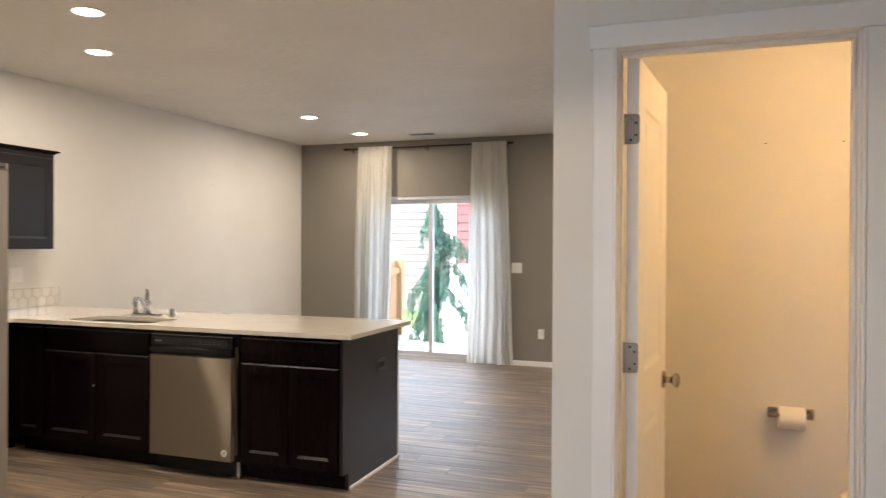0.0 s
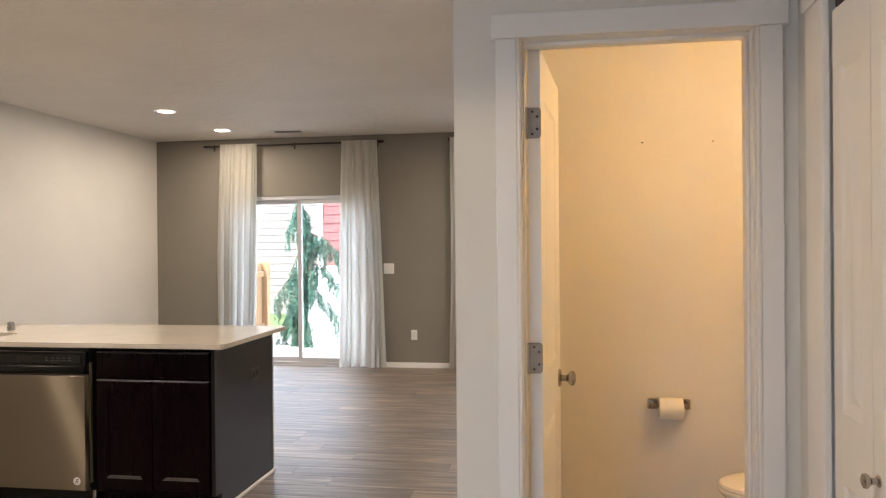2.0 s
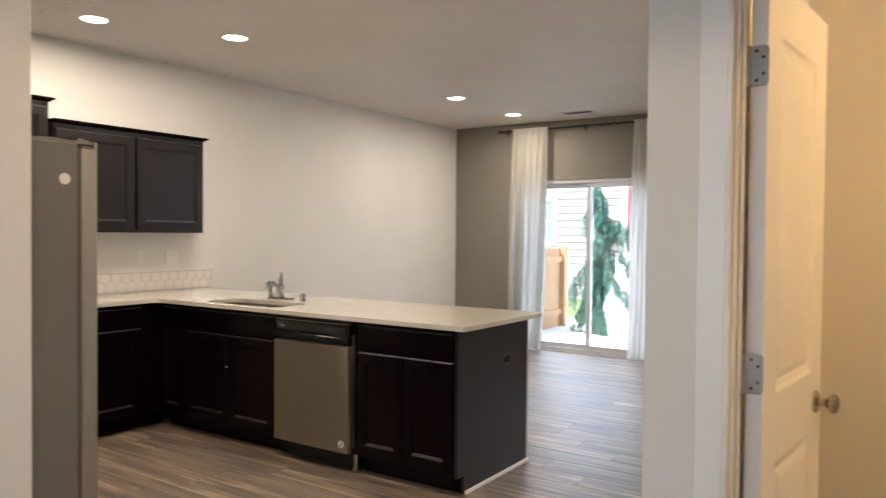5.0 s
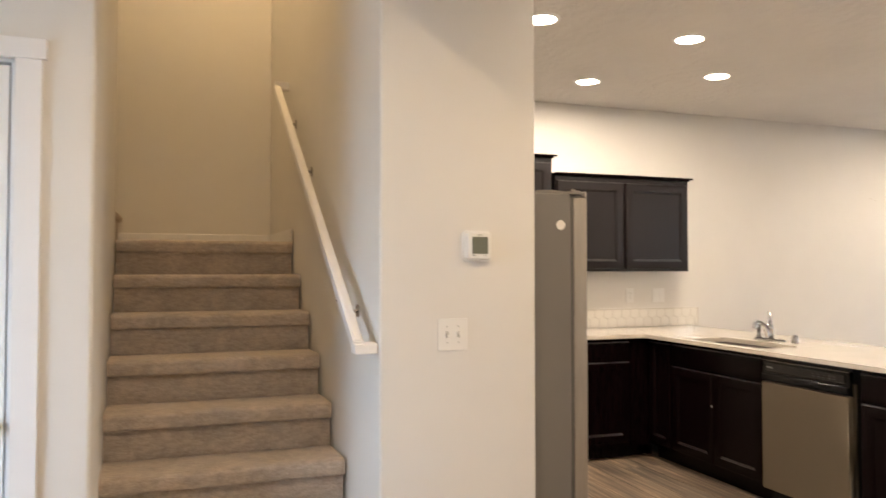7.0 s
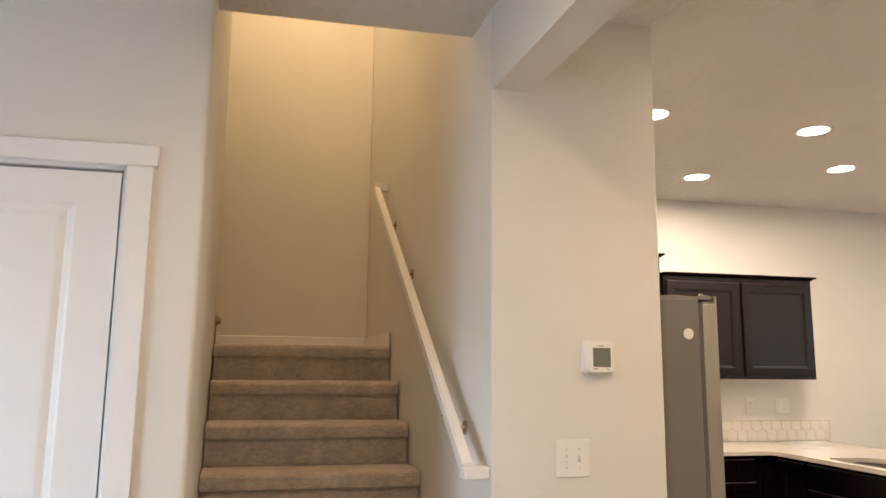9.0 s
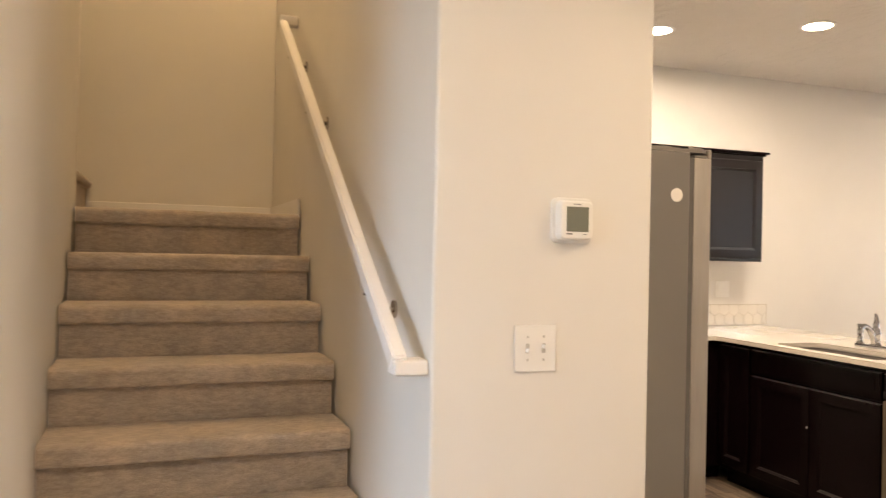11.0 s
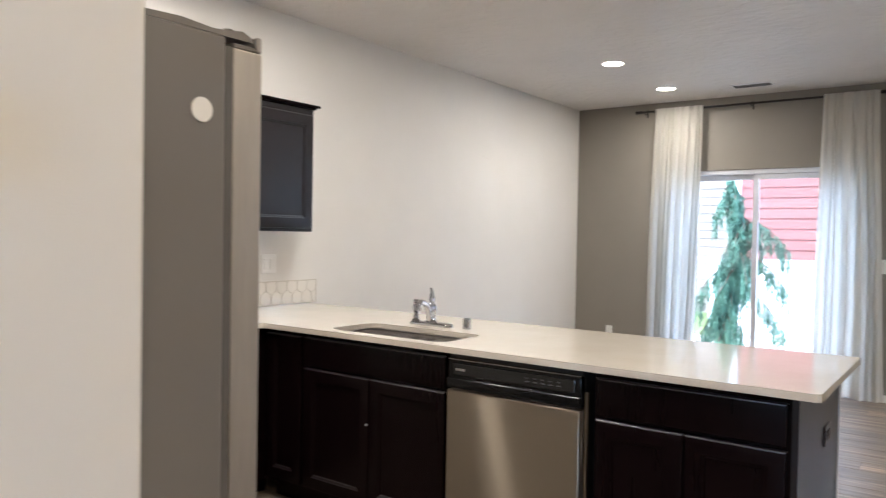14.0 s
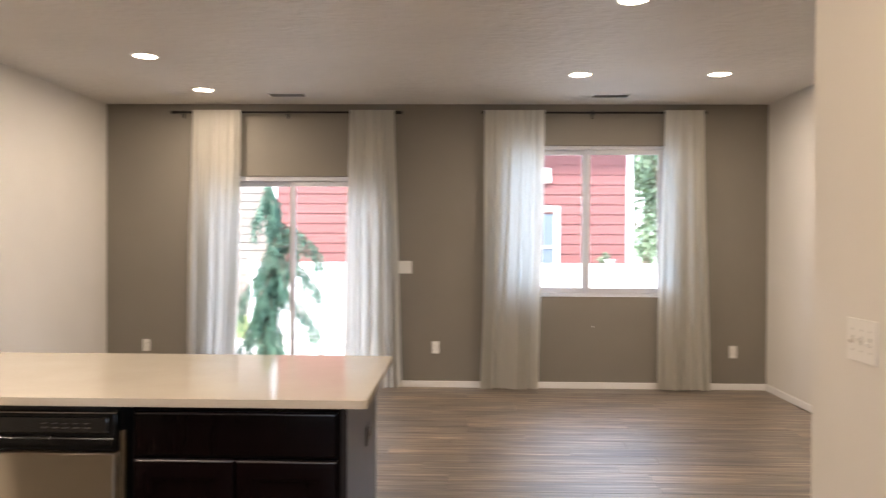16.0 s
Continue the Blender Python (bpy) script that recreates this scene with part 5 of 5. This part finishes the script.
turned("base", vl, 0.90, 2.50, CEIL - 0.025, [(0.150, 0.0), (0.155, 0.006), (0.155, 0.024)], M_NICKEL, 32)
turned("shade", vl, 0.90, 2.50, CEIL - 0.090, [(0.020, 0.0), (0.080, 0.008), (0.120, 0.026), (0.140, 0.050), (0.142, 0.064)], M_GLOW, 32)

# marks on the walls
for x, y, z, r, face in ((-0.34, Y_N - 0.0006, 0.60, 0.012, "y"), (X_W + 0.0006, 6.61, 2.07, 0.010, "x"), (X_W + 0.0006, 6.66, 2.055, 0.007, "x")):
    bm = bmesh.new()
    bmesh.ops.create_circle(bm, cap_ends=True, segments=9, radius=r)
    for v in bm.verts:
        v.co *= 0.7 + 0.5 * noise.noise(v.co * 90 + Vector((x, y, z)))
    bmesh.ops.solidify(bm, geom=bm.faces[:], thickness=0.0006)
    ob = tagged(part("wall_patch", bm, M_PLATE if face == "y" else M_GROUT, None), "small uneven filler patch on the painted wall", "wall mark", "wall marks")
    ob.matrix_basis = pose(x, y, z, 90, 0, 0 if face == "y" else 90)

# ---- outside ----
GZ = -0.16
setting("ground", boxes((-400, 400, Y_N + 0.14, 700, GZ - 0.3, GZ)), M_GRASS, "green lawn reaching to the distance")
setting("patio", boxes((-6.5, 3.0, Y_N + 0.14, 12.6, GZ + 0.002, GZ + 0.06)), M_CONCRETE, "pale concrete patio slab", category="pavement")
setting("exterior_wall", boxes((X_W - T, X_E + T, Y_N + 0.0, Y_N + 0.13, CEIL + 0.262, 5.6)), M_BEIGE, "plain upper outside wall of the house", category="wall")
setting("roof", boxes((-5.6, 1.8, -2.2, Y_N + 0.13, 5.6, 5.8)), M_ROOF, "plain flat roof slab over the house")


def siding_house(name, label, x0, x1, y, z1, mat, openings, corner=0.11):
    """A neighbour's front in lap siding, board by board, facing -y, with white corner boards and windows."""
    g = empty(name, label, "house", "", "", ((x0 + x1) / 2, y, GZ))
    boxpart("wall", mat, g, x0 + 0.01, x1 - 0.01, y + 0.03, y + 6.0, GZ, z1)
    step = 0.172
    n = int((z1 - GZ) / step)
    shared = {}
    for k in range(n):
        z = GZ + k * step
        spans = [(x0 + corner, x1 - corner)]
        for ox0, ox1, oz0, oz1 in openings:
            if oz0 - 0.05 < z + step / 2 < oz1 + 0.05:
                spans = [s for a, b in spans for s in ((a, min(b, ox0 - 0.07)), (max(a, ox1 + 0.07), b)) if s[1] - s[0] > 0.03]
        for a, b in spans:
            key = (round(a, 2), round(b, 2))
            if key not in shared:
                bm = bmesh.new()
                vs = [bm.verts.new(c) for c in ((a, -0.014, 0), (b, -0.014, 0), (b, 0.026, 0), (a, 0.026, 0),
                                                (a, 0.000, step + 0.012), (b, 0.000, step + 0.012), (b, 0.026, step + 0.012), (a, 0.026, step + 0.012))]
                for f in ((0, 1, 5, 4), (1, 2, 6, 5), (2, 3, 7, 6), (3, 0, 4, 7), (4, 5, 6, 7), (3, 2, 1, 0)):
                    bm.faces.new([vs[q] for q in f])
                shared[key] = mesh_of("siding_board", bm, mat)
            ob = new("siding_board", shared[key])
            ob.parent = g
            ob.matrix_parent_inverse = Matrix.Translation(-g.location)
            ob.location = (0, y, z)
    for cx0 in (x0, x1 - corner):
        boxpart("corner_board", M_TRIM, g, cx0, cx0 + corner, y - 0.028, y + 0.03, GZ, z1)
    for ox0, ox1, oz0, oz1 in openings:
        bm = bmesh.new()
        frame_rect(bm, ox0 - 0.10, ox1 + 0.10, y - 0.035, y + 0.03, oz0 - 0.10, oz1 + 0.10, 0.10)
        w = part("window", bm, M_TRIM, g, "white trimmed window", True)
        boxpart("pane", M_HOUSEGLASS, w, ox0, ox1, y - 0.005, y + 0.01, oz0, oz1)
        boxpart("meeting_rail", M_TRIM, w, ox0, ox1, y - 0.02, y - 0.006, (oz0 + oz1) / 2 - 0.025, (oz0 + oz1) / 2 + 0.025)
    bm = bmesh.new()
    vs = [(x0 - 0.4, y - 0.45, z1), (x1 + 0.4, y - 0.45, z1), (x1 + 0.4, y + 3.0, z1 + 0.45), (x0 - 0.4, y + 3.0, z1 + 0.45)]
    a = [bm.verts.new(v) for v in vs]
    b = [bm.verts.new((v[0], v[1], v[2] + 0.14)) for v in vs]
    bm.faces.new(a[::-1])
    bm.faces.new(b)
    for k in range(4):
        bm.faces.new((a[k], a[(k + 1) % 4], b[(k + 1) % 4], b[k]))
    part("roof", bm, M_ROOF, g, "grey shingle roof")
    return g


red = siding_house("house", "neighbouring house in red lap siding with white trim", -4.95, 1.36, 14.2, 3.45, M_RED, [(-0.80, 0.00, 0.72, 1.94)])
boxpart("wall_vent", M_TRIM, red, -0.36, -0.06, 14.14, 14.20, 2.44, 2.70, 0.01, "white dryer vent hood")
siding_house("house", "neighbouring house in beige lap siding with a dark window", -16.0, -5.4, 16.8, 3.95, M_BEIGE, [(-8.5, -7.62, 1.22, 2.20), (-11.5, -10.4, 1.05, 2.25)])

# white vinyl fence
fence = empty("fence", "white vinyl panel privacy fence behind the patio", "fence", "", "", (0, 13.1, GZ))
for k in range(9):
    x = -4.95 + k * 1.9
    boxpart("post", M_WHITEVINYL, fence, x - 0.06, x + 0.06, 13.04, 13.16, GZ, 1.12, 0.006)
    bm = bmesh.new()
    box(bm, x - 0.075, x + 0.075, 13.025, 13.175, 1.12, 1.145, 0.008)
    part("post_cap", bm, M_WHITEVINYL, fence, "", True)
    if k < 8:
        boxpart("rail", M_WHITEVINYL, fence, x + 0.06, x + 1.84, 13.075, 13.125, 0.96, 1.075, 0.006)
        boxpart("rail", M_WHITEVINYL, fence, x + 0.06, x + 1.84, 13.075, 13.125, GZ + 0.05, GZ + 0.19, 0.006)
        for s in range(11):
            xa = x + 0.062 + s * 0.1616
            boxpart("slat", M_WHITEVINYL, fence, xa, xa + 0.159, 13.088, 13.112, GZ + 0.005, 0.97)
# cedar fence at the side
wf = empty("wooden_fence", "cedar board side fence running away from the house", "fence", "", "", (-4.95, 10.4, GZ))
for k in range(16):
    y = 9.20 + k * 0.142
    boxpart("board", M_CEDAR, wf, -5.01, -4.99, y, y + 0.138, GZ, 1.17 + 0.01 * math.sin(k * 2.1))
for z in (0.1, 0.95):
    boxpart("rail", M_CEDAR, wf, -4.988, -4.945, 9.20, 11.47, z, z + 0.09)
boxpart("post", M_CEDAR, wf, -5.02, -4.90, 11.475, 11.595, GZ, 1.19)


# weeping conifer by the patio
def weeping_tree(x, y, h, label):
    rng = random.Random(11)
    g = empty("weeping_conifer", label, "tree", "", "", (x, y, GZ))
    bm = bmesh.new()
    pts, rad = [], []
    for k in range(15):
        s = k / 14
        pts.append((x + 0.07 * math.sin(2.3 * s + 0.4) * s - 0.06 * math.sin(7 * s), y + 0.05 * math.sin(4 * s), GZ + s * (h - GZ)))
        rad.append(0.055 * (1 - s) + 0.008)
    tube(bm, pts, rad, 10)
    part("trunk", bm, M_BARK, g, "", True)
    verts, faces = [], []

    def quad(p, d, length, wide, face):
        side = d.cross(face).normalized() * wide
        i = len(verts)
        tip = p + d * length
        verts.extend([tuple(p - side * 0.5), tuple(p + side * 0.5), tuple(p + d * length * 0.55 + side), tuple(tip), tuple(p + d * length * 0.55 - side)])
        faces.append((i, i + 1, i + 2, i + 3, i + 4))

    def on_leader(z):
        f = max(0.0, min(13.999, (z - GZ) / (h - GZ) * 14))
        return Vector(pts[int(f)]).lerp(Vector(pts[int(f) + 1]), f % 1)

    bmb = bmesh.new()
    limbs = []
    # long hanging limbs: height on the leader, reach along x and y, fall at the tip
    spec = [(1.92, -0.26, 0.05, 0.26), (1.52, 0.62, -0.05, 0.30), (1.62, 0.26, 0.18, 0.36), (1.08, 0.62, 0.04, 0.36), (0.95, -0.46, -0.08, 0.34),
            (0.66, 0.68, 0.06, 0.46), (1.38, -0.20, -0.22, 0.42), (0.70, -0.30, 0.20, 0.40), (0.40, 0.30, -0.24, 0.36), (0.36, -0.36, 0.02, 0.30), (1.20, 0.18, -0.26, 0.40)]
    for k in range(34):
        z = GZ + 0.25 + 2.02 * k / 34
        az = k * 2.399 + rng.uniform(-0.4, 0.4)
        ln = rng.uniform(0.10, 0.26) * (1.15 - 0.35 * k / 34)
        spec.append((z, ln * math.cos(az), ln * math.sin(az), ln * rng.uniform(0.5, 1.1)))
    for z, ex, ey, fall in spec:
        base = on_leader(z)
        arc = []
        for q in range(6):
            u = q / 5
            arc.append(base + Vector((ex * u, ey * u, 0.30 * abs(ex) * math.sin(math.pi * u) * (1 - u) - fall * u ** 2.2)))
        tube(bmb, arc, [0.012 * (1 - 0.8 * q / 5) + 0.002 for q in range(6)], 5)
        limbs.append((arc, math.hypot(ex, ey) + 0.3 * fall))
    part("limbs", bmb, M_BARK, g, "", True)
    for arc, ln in limbs:
        nst = max(9, int(ln * 62))
        for q in range(nst):
            u = (q + rng.random()) / nst
            f = u * 5
            i = min(4, int(f))
            p = arc[i].lerp(arc[i + 1], f - i) + Vector((rng.uniform(-0.03, 0.03), rng.uniform(-0.03, 0.03), 0))
            strand = rng.uniform(0.12, 0.36) * (0.6 + 0.5 * u)
            lean = Vector((rng.uniform(-0.12, 0.12), rng.uniform(-0.12, 0.12), -1)).normalized()
            ns = int(strand / 0.0055)
            for w in range(ns):
                pp = p + lean * strand * w / ns + Vector((rng.uniform(-0.012, 0.012), rng.uniform(-0.012, 0.012), 0))
                dd = (lean * 0.9 + Vector((rng.uniform(-0.7, 0.7), rng.uniform(-0.7, 0.7), rng.uniform(-0.3, 0.3)))).normalized()
                quad(pp, dd, rng.uniform(0.035, 0.07), rng.uniform(0.003, 0.006), Vector((rng.uniform(-1, 1), rng.uniform(-1, 1), rng.uniform(-0.3, 0.3))).normalized())
    # leafy core along the leader
    for q in range(6000):
        s = rng.random() ** 0.9
        f = s * 14
        i = min(13, int(f))
        p = Vector(pts[i]).lerp(Vector(pts[i + 1]), f - i)
        rr = (0.04 + 0.10 * (1 - s)) * rng.random()
        az = rng.uniform(0, 6.283)
        p += Vector((math.cos(az) * rr, math.sin(az) * rr, 0))
        quad(p, Vector((math.cos(az) * 0.5, math.sin(az) * 0.5, -1)).normalized(), rng.uniform(0.05, 0.10), rng.uniform(0.004, 0.008), Vector((rng.uniform(-1, 1), rng.uniform(-1, 1), 0.2)).normalized())
    me = bpy.data.meshes.new("crown")
    me.from_pydata(verts, [], faces)
    me.materials.append(M_NEEDLE)
    ob = new("crown", me)
    ob.parent = g
    ob.matrix_parent_inverse = Matrix.Translation(-g.location)
    ob["kind"] = "stuff"
    return g


weeping_tree(-4.12, 10.9, 2.16, "weeping blue-green conifer standing beside the patio")


def leafy(name, x, y, h, r, z0, n, size, label, seed, cat="tree"):
    """Broadleaf tree or shrub: trunk, limbs, and many small leaves in clumps."""
    rng = random.Random(seed)
    g = empty(name, label, cat, "", "", (x, y, GZ))
    bm = bmesh.new()
    tube(bm, [(x, y, GZ), (x + 0.05, y, GZ + h * 0.35), (x, y + 0.05, GZ + h * 0.8)], [0.03 * h, 0.022 * h, 0.006 * h], 9)
    clumps = []
    for k in range(14):
        a, b = rng.uniform(0, 6.283), rng.uniform(0, 1)
        c = Vector((x + r * 0.75 * math.cos(a) * math.sqrt(b), y + r * 0.75 * math.sin(a) * math.sqrt(b), z0 + (h - z0) * rng.uniform(0.15, 0.9)))
        clumps.append((c, r * rng.uniform(0.25, 0.5)))
        tube(bm, [(x, y, GZ + (c.z - GZ) * 0.55), tuple(Vector((x, y, c.z)).lerp(c, 0.5)), tuple(c)], [0.010 * h, 0.006 * h, 0.002 * h], 6)
    part("trunk", bm, M_BARK, g, "", True)
    verts, faces = [], []
    for k in range(n):
        c, cr = clumps[k % len(clumps)]
        d = Vector((rng.gauss(0, 1), rng.gauss(0, 1), rng.gauss(0, 0.8)))
        p = c + d * cr * 0.5
        nrm = Vector((rng.gauss(0, 1), rng.gauss(0, 1), rng.gauss(0.4, 1))).normalized()
        t1 = nrm.orthogonal().normalized() * size * rng.uniform(0.6, 1.2)
        t2 = nrm.cross(t1) * 0.55
        i = len(verts)
        verts.extend([tuple(p - t1), tuple(p - t2), tuple(p + t1), tuple(p + t2)])
        faces.append((i, i + 1, i + 2, i + 3))
    me = bpy.data.meshes.new("crown")
    me.from_pydata(verts, [], faces)
    me.materials.append(M_LEAF)
    ob = new("crown", me)
    ob.parent = g
    ob.matrix_parent_inverse = Matrix.Translation(-g.location)
    ob["kind"] = "stuff"


leafy("tree", 4.5, 24.0, 6.0, 2.3, 0.8, 8000, 0.10, "green broadleaf tree beyond the fence", 5)
leafy("tree", 6.3, 33.0, 7.0, 3.0, 0.6, 7000, 0.14, "large green broadleaf tree in the distance", 6)
leafy("shrub", 0.80, 13.75, 1.30, 0.15, 0.6, 2200, 0.020, "small green shrub against the red house", 7, "shrub")
leafy("shrub", 2.05, 13.9, 1.30, 0.30, 0.6, 2600, 0.022, "small green shrub behind the fence", 9, "shrub")

# ---- hexagonal backsplash tiles ----
spl = empty("backsplash", "white glazed hexagon tile backsplash with a thin edge trim", "backsplash", "", "", (X_W, 3.8, 1.0))
SY0, SY1, SZ0, SZ1 = 2.90, 4.597, CT + 0.001, 1.066
boxpart("grout_bed", M_GROUT, spl, X_W + 0.0005, X_W + 0.0055, SY0, SY1, SZ0, SZ1 - 0.004)
boxpart("edge_trim", M_GROUT, spl, X_W + 0.0005, X_W + 0.010, SY0, SY1 + 0.003, SZ1 - 0.004, SZ1)
boxpart("edge_trim", M_GROUT, spl, X_W + 0.0005, X_W + 0.010, SY1, SY1 + 0.003, SZ0, SZ1 - 0.004)


def clip_poly(pts, lim):
    for axis, val, sgn in lim:
        out = []
        for i in range(len(pts)):
            a, b = pts[i], pts[(i + 1) % len(pts)]
            ia, ib = sgn * (a[axis] - val) <= 0, sgn * (b[axis] - val) <= 0
            if ia:
                out.append(a)
            if ia != ib:
                t = (val - a[axis]) / (b[axis] - a[axis])
                out.append((a[0] + t * (b[0] - a[0]), a[1] + t * (b[1] - a[1])))
        pts = out
        if not pts:
            break
    return pts


hexes = {}
HW = 0.0425
HR = HW * 2 / math.sqrt(3)
for r_ in range(-1, 4):
    for c_ in range(-1, 24):
        cy_ = SY0 + c_ * 2 * HW + (HW if r_ % 2 else 0)
        cz_ = SZ0 + 0.040 + r_ * 1.5 * HR
        k = HR - 0.0022
        pts = [(cy_ + k * math.sin(radians(60 * q)), cz_ + k * math.cos(radians(60 * q))) for q in range(6)]
        pts = clip_poly(pts, [(0, SY1 - 0.001, 1), (0, SY0, -1), (1, SZ1 - 0.006, 1), (1, SZ0 + 0.001, -1)])
        if len(pts) < 3:
            continue
        rel = tuple((round(a - cy_, 4), round(b - cz_, 4)) for a, b in pts)
        if rel not in hexes:
            bm = bmesh.new()
            mid = Vector((sum(a for a, _ in rel) / len(rel), sum(b for _, b in rel) / len(rel)))
            lo = [bm.verts.new((0.0, a, b)) for a, b in rel]
            md = [bm.verts.new((0.0035, a, b)) for a, b in rel]
            hi = [bm.verts.new((0.0045, a + (mid.x - a) * 0.06, b + (mid.y - b) * 0.06)) for a, b in rel]
            for u, v in ((lo, md), (md, hi)):
                for q in range(len(rel)):
                    bm.faces.new((u[q], u[(q + 1) % len(rel)], v[(q + 1) % len(rel)], v[q]))
            bm.faces.new(hi)
            hexes[rel] = mesh_of("tile", bm, M_TILE)
        ob = new("tile", hexes[rel])
        ob.parent = spl
        ob.matrix_parent_inverse = Matrix.Translation(-spl.location)
        ob.location = (X_W + 0.0050, cy_, cz_)

# ---- floor planks ----
PW, PL = 0.181, 1.22
plank_meshes = {}


def plank_mesh(length, width):
    key = (round(length, 3), round(width, 3))
    if key not in plank_meshes:
        bm = bmesh.new()
        a, b = length / 2 - 0.0006, width / 2 - 0.0006
        e = 0.0016
        lo = [bm.verts.new(c) for c in ((-a, -b, -0.004), (a, -b, -0.004), (a, b, -0.004), (-a, b, -0.004))]
        md = [bm.verts.new(c) for c in ((-a, -b, -0.0012), (a, -b, -0.0012), (a, b, -0.0012), (-a, b, -0.0012))]
        hi = [bm.verts.new(c) for c in ((-a + e, -b + e, 0), (a - e, -b + e, 0), (a - e, b - e, 0), (-a + e, b - e, 0))]
        for u, v in ((lo, md), (md, hi)):
            for q in range(4):
                bm.faces.new((u[q], u[(q + 1) % 4], v[(q + 1) % 4], v[q]))
        bm.faces.new(hi)
        plank_meshes[key] = mesh_of("plank", bm, M_PLANK)
    return plank_meshes[key]


rng = random.Random(4)
entry = []
y = Y_N + 0.10
row = 0
while y > Y_S:
    y0 = y - PW
    x_lo = X_W - 0.01 if y0 > 1.2 else X_T - 0.14
    x_hi = X_E + 0.01 if y0 > 3.7 else (0.55 if y0 < 2.05 else X_E + 0.01)
    x = x_lo - rng.choice((0.12, 0.41, 0.66, 0.93, 0.25, 0.8))
    while x < x_hi:
        a, b = max(x, x_lo), min(x + PL, x_hi)
        if b - a > 0.04:
            if y0 > 1.2:
                ob = new("plank", plank_mesh(b - a, PW))
                ob.parent = floor_ob
                ob.location = ((a + b) / 2, y0 + PW / 2, 0.0)
            else:
                entry.append((a, b, y0))
        x += PL
    y = y0
    row += 1

verts, faces = [], []
for a, b, y0 in entry:
    i = len(verts)
    verts += [(a + 0.001, y0 + 0.001, 0), (b - 0.001, y0 + 0.001, 0), (b - 0.001, y0 + PW - 0.001, 0), (a + 0.001, y0 + PW - 0.001, 0)]
    verts += [(vx, vy, -0.004) for vx, vy, _ in verts[i:i + 4]]
    faces += [(i, i + 1, i + 2, i + 3), (i, i + 4, i + 5, i + 1), (i + 1, i + 5, i + 6, i + 2), (i + 2, i + 6, i + 7, i + 3), (i + 3, i + 7, i + 4, i)]
me = bpy.data.meshes.new("entry_planks")
me.from_pydata(verts, [], faces)
me.materials.append(M_PLANK)
ob = new("entry_planks", me)
ob.parent = floor_ob
ob["kind"] = "stuff"
